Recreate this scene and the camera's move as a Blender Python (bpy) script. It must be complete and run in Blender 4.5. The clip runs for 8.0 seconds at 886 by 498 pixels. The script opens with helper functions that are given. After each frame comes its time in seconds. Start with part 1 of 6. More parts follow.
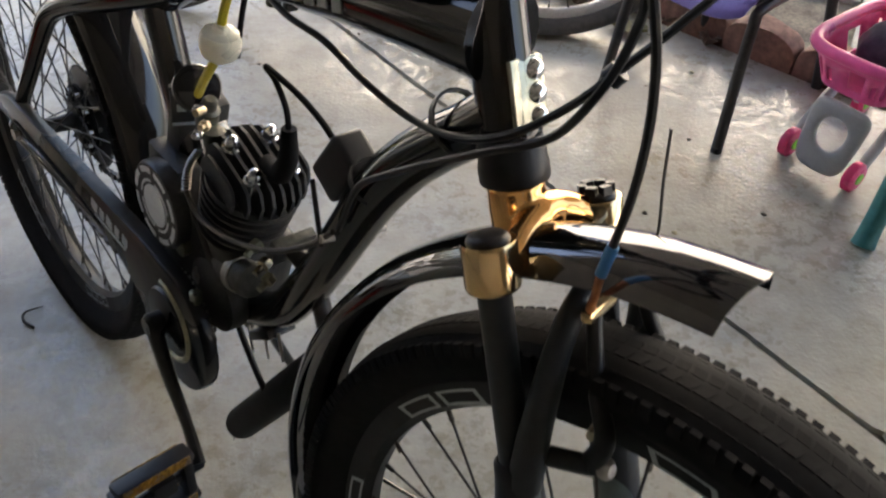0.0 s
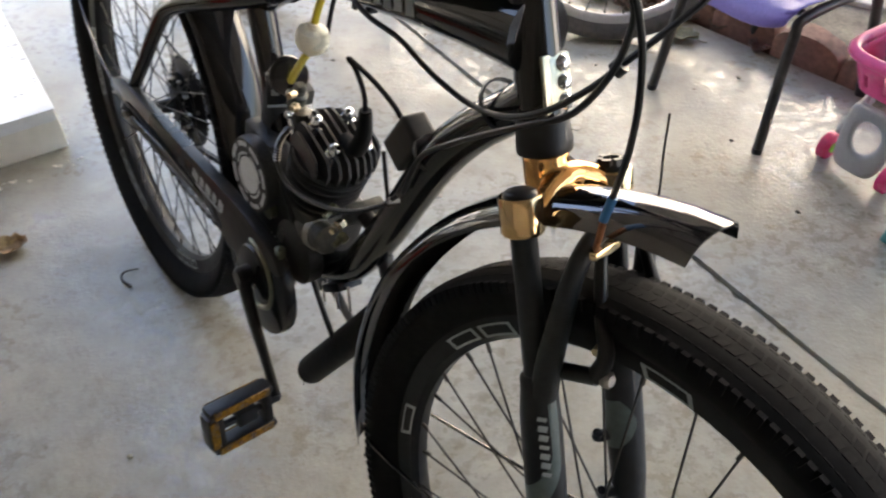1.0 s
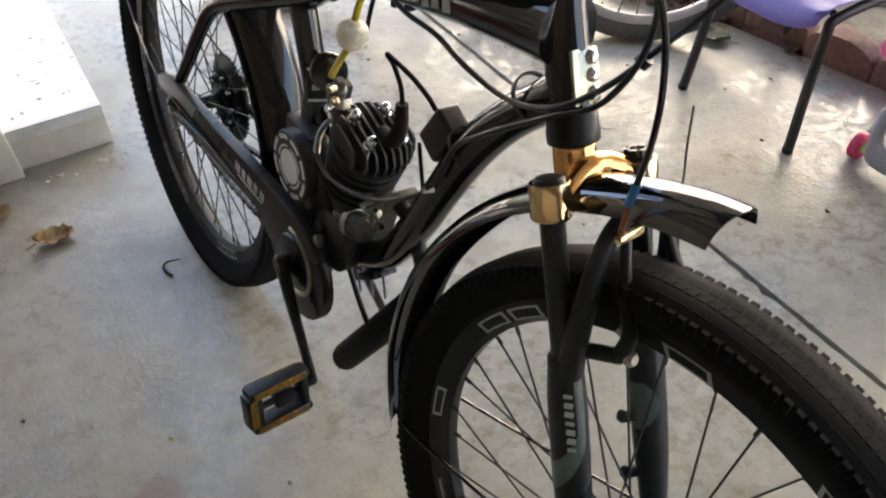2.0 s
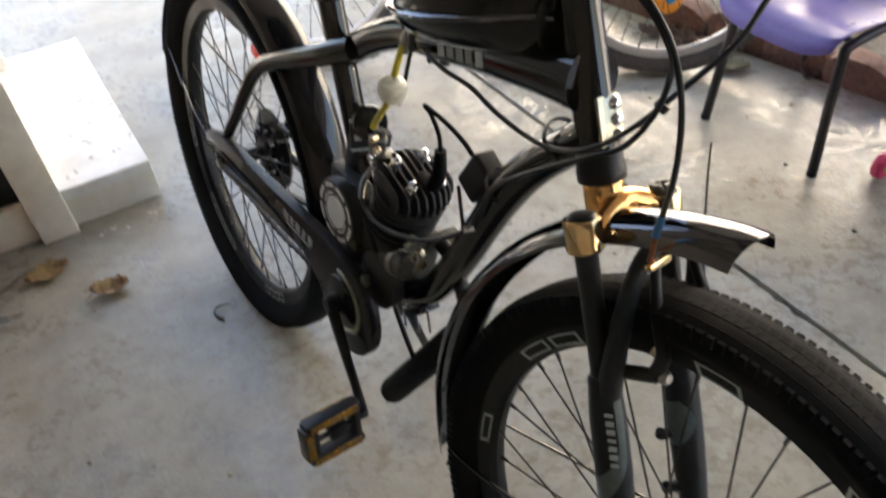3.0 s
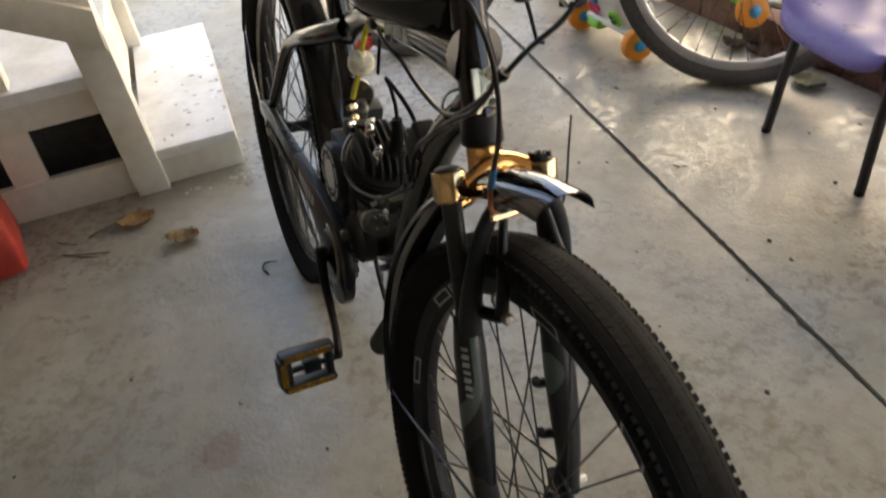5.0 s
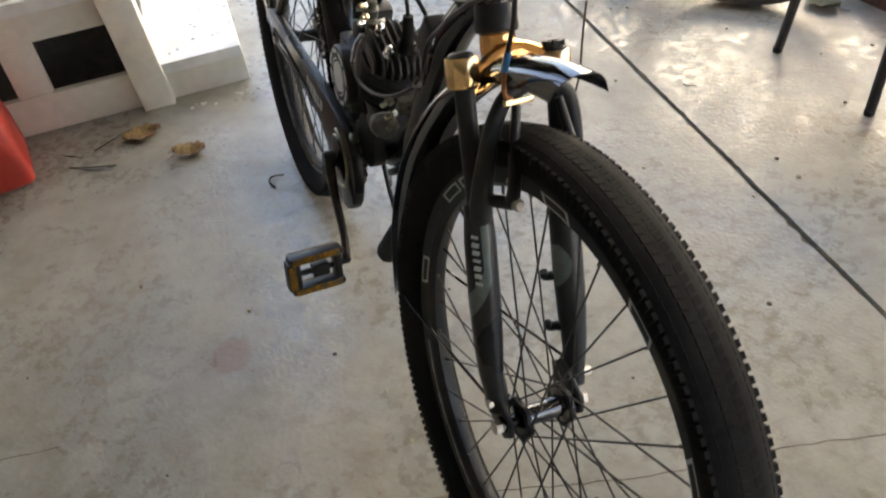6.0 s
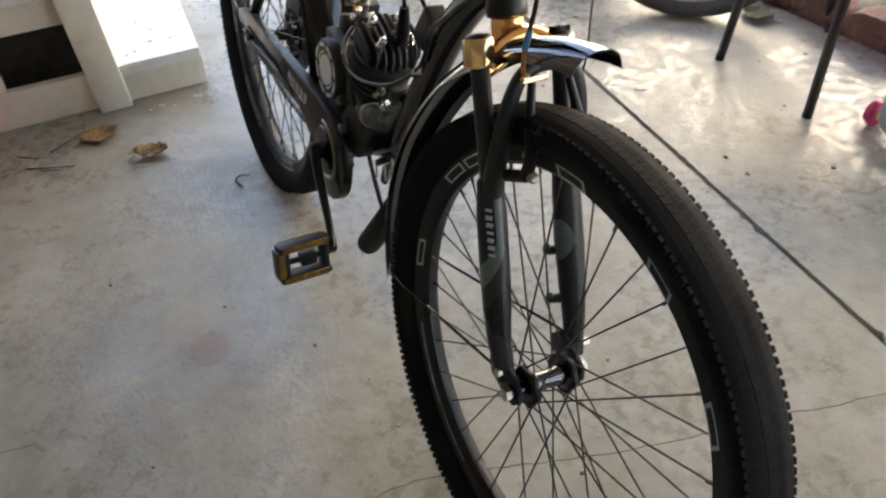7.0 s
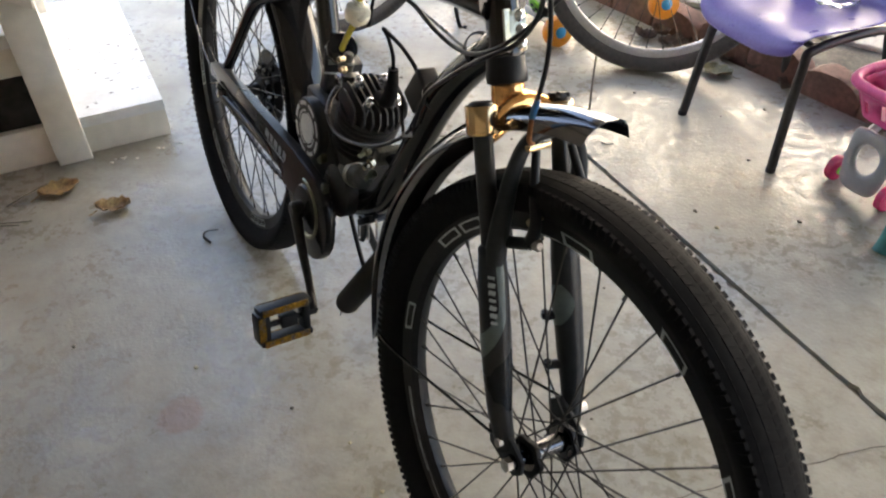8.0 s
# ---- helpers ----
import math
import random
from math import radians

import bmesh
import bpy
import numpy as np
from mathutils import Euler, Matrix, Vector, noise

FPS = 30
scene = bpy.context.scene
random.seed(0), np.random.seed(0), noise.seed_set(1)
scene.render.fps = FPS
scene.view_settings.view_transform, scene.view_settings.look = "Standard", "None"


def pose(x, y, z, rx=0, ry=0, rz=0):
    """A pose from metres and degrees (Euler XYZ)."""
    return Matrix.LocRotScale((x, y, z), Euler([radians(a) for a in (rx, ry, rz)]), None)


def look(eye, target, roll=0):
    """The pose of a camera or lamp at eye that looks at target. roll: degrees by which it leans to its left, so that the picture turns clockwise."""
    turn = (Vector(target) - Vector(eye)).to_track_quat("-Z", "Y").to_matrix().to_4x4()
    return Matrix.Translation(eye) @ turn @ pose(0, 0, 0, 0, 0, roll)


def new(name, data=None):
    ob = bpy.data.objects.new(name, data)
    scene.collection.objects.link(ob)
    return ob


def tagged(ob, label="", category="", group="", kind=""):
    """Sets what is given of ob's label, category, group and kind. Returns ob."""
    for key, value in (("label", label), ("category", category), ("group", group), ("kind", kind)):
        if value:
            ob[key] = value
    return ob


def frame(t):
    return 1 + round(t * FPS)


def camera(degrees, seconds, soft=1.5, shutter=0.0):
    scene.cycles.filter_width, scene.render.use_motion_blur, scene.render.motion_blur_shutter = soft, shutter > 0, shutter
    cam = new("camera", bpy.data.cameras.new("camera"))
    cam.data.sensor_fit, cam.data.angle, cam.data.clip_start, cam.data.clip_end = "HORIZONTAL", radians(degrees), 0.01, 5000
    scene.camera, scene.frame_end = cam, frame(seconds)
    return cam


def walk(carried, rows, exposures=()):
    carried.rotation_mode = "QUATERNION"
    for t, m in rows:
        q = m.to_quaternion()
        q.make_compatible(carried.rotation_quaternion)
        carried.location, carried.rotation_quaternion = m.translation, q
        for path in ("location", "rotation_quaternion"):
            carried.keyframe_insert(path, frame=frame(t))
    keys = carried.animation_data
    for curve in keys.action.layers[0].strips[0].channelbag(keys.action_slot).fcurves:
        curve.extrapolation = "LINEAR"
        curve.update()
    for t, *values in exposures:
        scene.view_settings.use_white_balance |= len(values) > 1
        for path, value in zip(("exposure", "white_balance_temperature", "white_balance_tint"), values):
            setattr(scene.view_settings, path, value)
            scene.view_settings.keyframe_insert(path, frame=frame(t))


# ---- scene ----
cam = camera(55.1, 8.0, soft=2.1, shutter=0.5)
PATH = [
    (0, (0.144, 0.152, 1.144), (0.024, 1.609, -0.221), 0.4),
    (0.5, (0.152, 0.079, 1.174), (0.02, 1.522, -0.205), 0.4),
    (1, (0.171, 0.008, 1.222), (-0.084, 1.452, -0.139), -1.0),
    (1.5, (0.177, -0.021, 1.231), (-0.152, 1.41, -0.126), -2.2),
    (1.7, (0.176, -0.028, 1.225), (-0.147, 1.405, -0.132), -1.9),
    (2.8, (0.177, -0.065, 1.295), (-0.196, 1.368, -0.049), -5.4),
    (3, (0.176, -0.088, 1.287), (-0.228, 1.387, -0.001), -6.3),
    (3.5, (0.266, -0.102, 1.316), (-0.26, 1.468, 0.195), -10.4),
    (4, (0.44, -0.139, 1.333), (-0.254, 1.39, 0.247), -5.7),
    (4.5, (0.475, -0.155, 1.314), (-0.289, 1.32, 0.199), -7.2),
    (5, (0.497, -0.146, 1.286), (-0.251, 1.241, 0.053), -8.7),
    (5.2, (0.509, -0.152, 1.282), (-0.248, 1.202, 0.019), -8.9),
    (6.3, (0.486, -0.223, 1.242), (-0.215, 1.071, -0.113), -7.8),
    (6.5, (0.459, -0.251, 1.245), (-0.212, 1.058, -0.109), -7.3),
    (7, (0.423, -0.3, 1.247), (-0.142, 1.091, -0.074), -4.4),
    (7.5, (0.392, -0.32, 1.256), (-0.101, 1.146, -0.012), -2.4),
    (8, (0.349, -0.286, 1.259), (-0.112, 1.206, 0.01), -1.6),
]
EXPOSURES = [(0.0, 2.66, 7050, 13), (0.5, 3.0, 6950, 13), (1.5, 3.05, 7050, 12.5), (3.0, 2.84, 7150, 12), (3.5, 2.6, 7450, 11.5), (4.0, 2.22, 7500, 11.5), (5.0, 2.42, 7900, 12), (6.5, 3.13, 7200, 11.5), (7.5, 2.91, 7150, 12), (8.0, 2.93, 7150, 12)]
walk(cam, [(t, look(eye, target, roll)) for t, eye, target, roll in PATH], EXPOSURES)

# ---- sky, sun ----
SUN_ELEVATION, SUN_AZIMUTH = 50.0, 198.0
sky = bpy.data.worlds.new("sky")
scene.world = sky
sky.use_nodes = True
sky_nodes = sky.node_tree
sky_tex = sky_nodes.nodes.new("ShaderNodeTexSky")
sky_tex.sky_type = "NISHITA"
sky_tex.sun_disc = False
sky_tex.dust_density = 4.0
sky_tex.sun_elevation = radians(SUN_ELEVATION)
sky_tex.sun_rotation = radians(SUN_AZIMUTH)
sky_nodes.nodes["Background"].inputs["Strength"].default_value = 0.15
sky_nodes.links.new(sky_tex.outputs["Color"], sky_nodes.nodes["Background"].inputs["Color"])
sun = new("sun", bpy.data.lights.new("sun", "SUN"))
sun.data.energy, sun.data.angle, sun.data.color = 5.0, radians(0.53), (1.0, 0.95, 0.87)
az, el = radians(SUN_AZIMUTH), radians(SUN_ELEVATION)
sun_way = Vector((math.sin(az) * math.cos(el), math.cos(az) * math.cos(el), math.sin(el)))
sun.matrix_world = look(sun_way * 20, (0, 0, 0))


# ---- materials ----
def mat(name, col, rough=0.5, metal=0.0, var=0.15, scale=60.0, rvar=0.12, bump=0.05, coat=0.0, trans=0.0, tint=None, blotch=None):
    """A surface with grain at scale and larger blotches of tint."""
    m = bpy.data.materials.new(name)
    m.use_nodes = True
    n, l = m.node_tree.nodes, m.node_tree.links
    b = n["Principled BSDF"]
    b.inputs["Metallic"].default_value = metal
    b.inputs["Coat Weight"].default_value = coat
    b.inputs["Coat Roughness"].default_value = 0.08
    b.inputs["Transmission Weight"].default_value = trans
    co = n.new("ShaderNodeTexCoord")
    fine, wide = n.new("ShaderNodeTexNoise"), n.new("ShaderNodeTexNoise")
    fine.inputs["Scale"].default_value, fine.inputs["Detail"].default_value = scale, 5
    wide.inputs["Scale"].default_value, wide.inputs["Detail"].default_value = blotch or scale / 9, 3
    for t in (fine, wide):
        l.new(co.outputs["Object"], t.inputs["Vector"])
    tint = tint or [c * (1 - var) for c in col]
    mix = n.new("ShaderNodeMix")
    mix.data_type = "RGBA"
    mix.inputs["A"].default_value, mix.inputs["B"].default_value = (*col, 1), (*tint, 1)
    ramp = n.new("ShaderNodeMapRange")
    ramp.inputs["From Min"].default_value, ramp.inputs["From Max"].default_value = 0.38, 0.66
    l.new(wide.outputs["Fac"], ramp.inputs["Value"])
    l.new(ramp.outputs["Result"], mix.inputs["Factor"])
    hue = n.new("ShaderNodeHueSaturation")
    grain = n.new("ShaderNodeMapRange")
    grain.inputs["From Min"].default_value, grain.inputs["From Max"].default_value = 0.3, 0.7
    grain.inputs["To Min"].default_value, grain.inputs["To Max"].default_value = 1 - var, 1 + var
    l.new(fine.outputs["Fac"], grain.inputs["Value"])
    l.new(grain.outputs["Result"], hue.inputs["Value"])
    l.new(mix.outputs["Result"], hue.inputs["Color"])
    l.new(hue.outputs["Color"], b.inputs["Base Color"])
    rr = n.new("ShaderNodeMapRange")
    rr.inputs["From Min"].default_value, rr.inputs["From Max"].default_value = 0.3, 0.7
    rr.inputs["To Min"].default_value, rr.inputs["To Max"].default_value = max(0.02, rough - rvar), min(1, rough + rvar)
    l.new(wide.outputs["Fac"], rr.inputs["Value"])
    l.new(rr.outputs["Result"], b.inputs["Roughness"])
    if bump:
        bp = n.new("ShaderNodeBump")
        bp.inputs["Strength"].default_value, bp.inputs["Distance"].default_value = bump, 0.002
        l.new(fine.outputs["Fac"], bp.inputs["Height"])
        l.new(bp.outputs["Normal"], b.inputs["Normal"])
    return m


RUBBER = mat("tyre_rubber", (0.0078, 0.0076, 0.0080), 0.85, var=0.25, scale=90, bump=0.12, tint=(0.0115, 0.0112, 0.0115))
RUBBER.node_tree.nodes["Principled BSDF"].inputs["Specular IOR Level"].default_value = 0.11
OLD_RUBBER = mat("old_rubber", (0.06, 0.055, 0.05), 0.8, var=0.25, scale=80, bump=0.15, tint=(0.09, 0.08, 0.07))
BLACK_PAINT = mat("black_gloss_paint", (0.0075, 0.0073, 0.0076), 0.1, coat=0.0, var=0.3, scale=120, bump=0.012, rvar=0.045, tint=(0.012, 0.0115, 0.0115))
FENDER_BLACK = mat("black_chrome", (0.12, 0.12, 0.125), 0.06, metal=1.0, var=0.1, scale=60, bump=0.01, rvar=0.03)
WORN_BLACK = mat("worn_black_paint", (0.010, 0.0095, 0.0095), 0.3, var=0.35, scale=70, bump=0.06, tint=(0.018, 0.016, 0.015))
WORN_BLACK.node_tree.nodes["Principled BSDF"].inputs["Specular IOR Level"].default_value = 0.22
SATIN_BLACK = mat("satin_black", (0.0118, 0.0140, 0.0170), 0.36, var=0.25, scale=90, bump=0.04, tint=(0.017, 0.0195, 0.022))
SATIN_BLACK.node_tree.nodes["Principled BSDF"].inputs["Specular IOR Level"].default_value = 0.3
RIM_BLACK = mat("anodised_black", (0.011, 0.011, 0.012), 0.4, var=0.2, scale=120, bump=0.02, tint=(0.016, 0.016, 0.016))
RIM_BLACK.node_tree.nodes["Principled BSDF"].inputs["Specular IOR Level"].default_value = 0.22
PLASTIC_BLACK = mat("black_plastic", (0.012, 0.012, 0.013), 0.42, var=0.2, scale=140, bump=0.05)
PLASTIC_BLACK.node_tree.nodes["Principled BSDF"].inputs["Specular IOR Level"].default_value = 0.3
LAMP_GLASS = mat("dark_lamp_glass", (0.02, 0.018, 0.016), 0.22, var=0.4, scale=140, bump=0.25, tint=(0.05, 0.04, 0.03))
LEATHER = mat("black_vinyl", (0.012, 0.0115, 0.0125), 0.33, var=0.3, scale=160, bump=0.15, tint=(0.02, 0.019, 0.02))
CAST_BLACK = mat("black_cast_metal", (0.014, 0.014, 0.0145), 0.5, metal=0.15, var=0.4, scale=200, bump=0.25, tint=(0.026, 0.025, 0.024))
CHROME = mat("chrome", (0.75, 0.76, 0.78), 0.1, metal=1.0, var=0.06, scale=60, bump=0.01, rvar=0.05)
DARK_CHROME = mat("dark_chrome", (0.16, 0.16, 0.17), 0.1, metal=1.0, var=0.1, scale=50, bump=0.01, rvar=0.06)
STEEL = mat("dull_steel", (0.5, 0.49, 0.47), 0.35, metal=1.0, var=0.25, scale=120, bump=0.1, tint=(0.3, 0.27, 0.24))
SPOKE_STEEL = mat("black_spoke_steel", (0.06, 0.055, 0.05), 0.4, metal=0.6, var=0.3, scale=150, bump=0.0)
DULL_ALU = mat("dull_dark_aluminium", (0.11, 0.11, 0.095), 0.5, metal=0.7, var=0.3, scale=150, bump=0.2, tint=(0.05, 0.048, 0.04))
OLIVE_METAL = mat("olive_zinc", (0.26, 0.26, 0.18), 0.42, metal=0.7, var=0.3, scale=150, bump=0.15, tint=(0.14, 0.14, 0.10))
FOIL = mat("crumpled_foil", (0.38, 0.37, 0.29), 0.3, metal=0.7, var=0.15, scale=90, bump=0.5, tint=(0.27, 0.26, 0.20))
CAST_ALU = mat("cast_aluminium", (0.5, 0.49, 0.46), 0.45, metal=0.9, var=0.3, scale=150, bump=0.2, tint=(0.3, 0.28, 0.25))
BRASS = mat("brass", (0.58, 0.50, 0.36), 0.33, metal=1.0, var=0.25, scale=150, bump=0.08, tint=(0.36, 0.29, 0.19))
GOLD = mat("gold_chrome", (0.86, 0.43, 0.145), 0.12, metal=1.0, var=0.06, scale=60, bump=0.02, rvar=0.05, tint=(0.86, 0.50, 0.21), blotch=16)
PALE_BRASS = mat("pale_brass", (0.84, 0.63, 0.36), 0.15, metal=1.0, var=0.08, scale=120, bump=0.03, rvar=0.06, tint=(0.74, 0.50, 0.25), blotch=30)
RUST = mat("rusty_copper", (0.38, 0.15, 0.06), 0.55, metal=0.4, var=0.35, scale=200, bump=0.15)
BLUE_TAPE = mat("blue_band", (0.03, 0.16, 0.36), 0.4, var=0.1, scale=100)
DECAL = mat("pale_decal", (0.42, 0.47, 0.49), 0.4, var=0.1, scale=150, bump=0.0)
WHITE_DECAL = mat("white_decal", (0.72, 0.75, 0.76), 0.4, var=0.08, scale=150, bump=0.0)
GREY_DECAL = mat("grey_decal", (0.095, 0.13, 0.13), 0.4, var=0.12, scale=120, bump=0.0)
REFLECTOR = mat("amber_reflector", (0.30, 0.16, 0.02), 0.25, var=0.5, scale=260, bump=0.3, tint=(0.07, 0.04, 0.010), blotch=90)
FUEL_LINE = mat("yellow_fuel_line", (0.62, 0.52, 0.05), 0.3, var=0.1, scale=60, trans=0.15)
FILTER = mat("milky_filter", (0.80, 0.77, 0.64), 0.3, var=0.12, scale=90, trans=0.35)
RED_LENS = mat("red_lens", (0.5, 0.02, 0.02), 0.25, var=0.1, scale=80)
WHITE_WOOD = mat("white_painted_wood", (0.82, 0.78, 0.69), 0.5, var=0.05, scale=35, bump=0.12, tint=(0.71, 0.66, 0.55), blotch=5)
STEP_PAINT = mat("chipped_white_paint", (0.87, 0.87, 0.85), 0.4, var=0.05, scale=45, bump=0.2, tint=(0.76, 0.75, 0.71), blotch=9)
CHIP = mat("bare_wood_chip", (0.3, 0.28, 0.25), 0.8, var=0.3, scale=150)
# dark colour stands in for shade inside the steps
VOID_SHADE = mat("shade_under_steps", (0.09, 0.085, 0.08), 0.8, var=0.3, scale=30)
PURPLE = mat("purple_plastic", (0.17, 0.13, 0.42), 0.36, var=0.08, scale=120, bump=0.06, tint=(0.2, 0.16, 0.46))
CHAIR_STEEL = mat("brown_black_tube", (0.05, 0.045, 0.042), 0.4, metal=0.4, var=0.2, scale=80)
PINK = mat("pink_plastic", (0.85, 0.11, 0.34), 0.35, var=0.06, scale=80, bump=0.03)
HOT_PINK = mat("red_pink_plastic", (0.72, 0.05, 0.17), 0.3, var=0.08, scale=80)
GREY_PLASTIC = mat("grey_plastic", (0.36, 0.36, 0.37), 0.4, var=0.06, scale=80)
TEAL = mat("teal_plastic", (0.03, 0.17, 0.155), 0.5, var=0.15, scale=70, bump=0.15)
ORANGE = mat("orange_plastic", (0.85, 0.3, 0.02), 0.35, var=0.06, scale=90)
LIME = mat("lime_plastic", (0.22, 0.66, 0.05), 0.35, var=0.06, scale=90)
SKY_PLASTIC = mat("blue_plastic", (0.03, 0.32, 0.6), 0.35, var=0.06, scale=90)
WHITE_PLASTIC = mat("white_plastic", (0.75, 0.74, 0.7), 0.35, var=0.05, scale=90)
VIOLET = mat("violet_plastic", (0.16, 0.09, 0.4), 0.4, var=0.1, scale=90)
DARK_TOY = mat("dark_fabric", (0.05, 0.035, 0.06), 0.8, var=0.3, scale=80)
BLUE_PAINT = mat("blue_bicycle_paint", (0.015, 0.16, 0.42), 0.25, coat=0.5, var=0.1, scale=90, bump=0.02)
RIM_ALLOY = mat("brushed_rim_alloy", (0.62, 0.62, 0.62), 0.4, metal=0.7, var=0.1, scale=150)
RED_PLASTIC = mat("red_plastic", (0.5, 0.045, 0.03), 0.45, var=0.08, scale=60, bump=0.06)
TERRACOTTA = mat("terracotta", (0.2, 0.105, 0.075), 0.85, var=0.3, scale=60, bump=0.4, tint=(0.12, 0.065, 0.05))
POT_CLAY = mat("orange_clay", (0.5, 0.2, 0.11), 0.8, var=0.15, scale=50, bump=0.15)
DRY_LEAF = mat("dry_leaf", (0.27, 0.15, 0.065), 0.7, var=0.4, scale=130, bump=0.3, tint=(0.34, 0.24, 0.09))
OLIVE_LEAF = mat("olive_leaf", (0.16, 0.14, 0.06), 0.7, var=0.35, scale=130, bump=0.3, tint=(0.24, 0.2, 0.1))
BROWN_LEAF = mat("brown_leaf", (0.13, 0.085, 0.06), 0.8, var=0.35, scale=130, bump=0.3)
YELLOW = mat("faded_yellow", (0.70, 0.60, 0.16), 0.5, var=0.15, scale=90, tint=(0.6, 0.55, 0.3))
SOOT = mat("sooty_black", (0.009, 0.0085, 0.0085), 0.6, var=0.3, scale=80, bump=0.06, tint=(0.014, 0.013, 0.012))
SOOT.node_tree.nodes["Principled BSDF"].inputs["Specular IOR Level"].default_value = 0.06
TWIG = mat("twig", (0.06, 0.05, 0.042), 0.8, var=0.3, scale=150)
STONE = mat("pale_stone", (0.48, 0.42, 0.27), 0.85, var=0.3, scale=120, bump=0.4)
DIRT = mat("joint_dirt", (0.15, 0.125, 0.092), 0.95, var=0.3, scale=120, bump=0.3, tint=(0.075, 0.064, 0.05))
PAVER = mat("concrete_paver", (0.42, 0.39, 0.34), 0.85, var=0.15, scale=90, bump=0.2, tint=(0.33, 0.3, 0.25))
DRIVE = mat("driveway_concrete", (0.5, 0.48, 0.45), 0.9, var=0.1, scale=12, bump=0.2)
UNSEEN_BOARDS = mat("unseen_wall_boards", (0.21, 0.20, 0.185), 0.8, var=0.06, scale=30, bump=0.1)
BOUNCE_CREAM = mat("bounce_wall_cream", (0.82, 0.78, 0.69), 0.85, var=0.06, scale=18, bump=0.15)
CEILING = mat("unseen_ceiling_boards", (0.17, 0.165, 0.155), 0.8, var=0.08, scale=20, bump=0.1)
CLEAR = mat("clear_film", (0.9, 0.92, 0.93), 0.08, var=0.02, scale=30, trans=0.9, bump=0.3)


def concrete():
    """Smooth-trowelled slab: blotches, worn shiny patches, pits, a rust-coloured stain."""
    m = bpy.data.materials.new("trowelled_concrete")
    m.use_nodes = True
    n, l = m.node_tree.nodes, m.node_tree.links
    b = n["Principled BSDF"]
    co = n.new("ShaderNodeTexCoord")

    def noise_at(scale, detail=4, rough=0.55):
        t = n.new("ShaderNodeTexNoise")
        t.inputs["Scale"].default_value, t.inputs["Detail"].default_value, t.inputs["Roughness"].default_value = scale, detail, rough
        l.new(co.outputs["Object"], t.inputs["Vector"])
        return t.outputs["Fac"]

    def span(v, a, z, to0=0.0, to1=1.0):
        r = n.new("ShaderNodeMapRange")
        for k, x in zip(("From Min", "From Max", "To Min", "To Max"), (a, z, to0, to1)):
            r.inputs[k].default_value = x
        l.new(v, r.inputs["Value"])
        return r.outputs["Result"]

    def blend(f, a, z):
        x = n.new("ShaderNodeMix")
        x.data_type = "RGBA"
        l.new(f, x.inputs["Factor"])
        for k, v in (("A", a), ("B", z)):
            if isinstance(v, tuple):
                x.inputs[k].default_value = (*v, 1)
            else:
                l.new(v, x.inputs[k])
        return x.outputs["Result"]

    wide, mid, fine, grit = noise_at(1.7, 5, 0.6), noise_at(7, 6, 0.6), noise_at(34, 6, 0.65), noise_at(150, 3)
    trowel, spark, cloud = noise_at(26, 2, 0.5), noise_at(105, 1, 0.5), noise_at(15, 9, 0.68)
    c = blend(span(wide, 0.38, 0.62), (0.355, 0.326, 0.252), (0.285, 0.276, 0.238))
    c = blend(span(mid, 0.5, 0.68, 0, 0.7), c, (0.415, 0.396, 0.33))
    c = blend(span(mid, 0.46, 0.32, 0, 0.5), c, (0.215, 0.198, 0.155))
    c = blend(span(cloud, 0.50, 0.36, 0, 0.55), c, (0.225, 0.200, 0.140))
    c = blend(span(cloud, 0.54, 0.68, 0, 0.45), c, (0.43, 0.41, 0.35))
    c = blend(span(fine, 0.58, 0.74, 0, 0.38), c, (0.175, 0.158, 0.12))
    c = blend(span(grit, 0.66, 0.74, 0, 0.45), c, (0.16, 0.15, 0.135))
    dist = n.new("ShaderNodeVectorMath")
    dist.operation = "DISTANCE"
    warp = n.new("ShaderNodeTexNoise")
    warp.inputs["Scale"].default_value = 22
    l.new(co.outputs["Object"], warp.inputs["Vector"])
    mixv = n.new("ShaderNodeVectorMath")
    mixv.operation = "MULTIPLY_ADD"
    mixv.inputs[1].default_value = (0.05, 0.05, 0.0)
    l.new(warp.outputs["Color"], mixv.inputs[0])
    l.new(co.outputs["Object"], mixv.inputs[2])
    l.new(mixv.outputs["Vector"], dist.inputs[0])
    dist.inputs[1].default_value = (-0.438, 0.623, 0.0)
    c = blend(span(dist.outputs["Value"], 0.036, 0.05, 0.62, 0.0), c, (0.25, 0.15, 0.11))
    l.new(c, b.inputs["Base Color"])
    # worn sealer: many small sharp-edged glossy islands, gathered in wider patches
    patch = n.new("ShaderNodeMath")
    patch.operation = "MULTIPLY"
    l.new(span(noise_at(34, 7, 0.68), 0.44, 0.56), patch.inputs[0])
    l.new(span(noise_at(3.2, 4, 0.6), 0.40, 0.56, 0.1, 1.0), patch.inputs[1])
    l.new(span(patch.outputs["Value"], 0.0, 1.0, 0.50, 0.13), b.inputs["Roughness"])
    b.inputs["Specular IOR Level"].default_value = 0.65
    bp = n.new("ShaderNodeBump")
    bp.inputs["Strength"].default_value, bp.inputs["Distance"].default_value = 1.0, 0.0008
    relief = n.new("ShaderNodeMath")
    relief.operation = "MULTIPLY_ADD"
    relief.inputs[1].default_value = 0.8
    l.new(spark, relief.inputs[0])
    l.new(trowel, relief.inputs[2])
    l.new(relief.outputs["Value"], bp.inputs["Height"])
    l.new(bp.outputs["Normal"], b.inputs["Normal"])
    return m


CONCRETE = concrete()


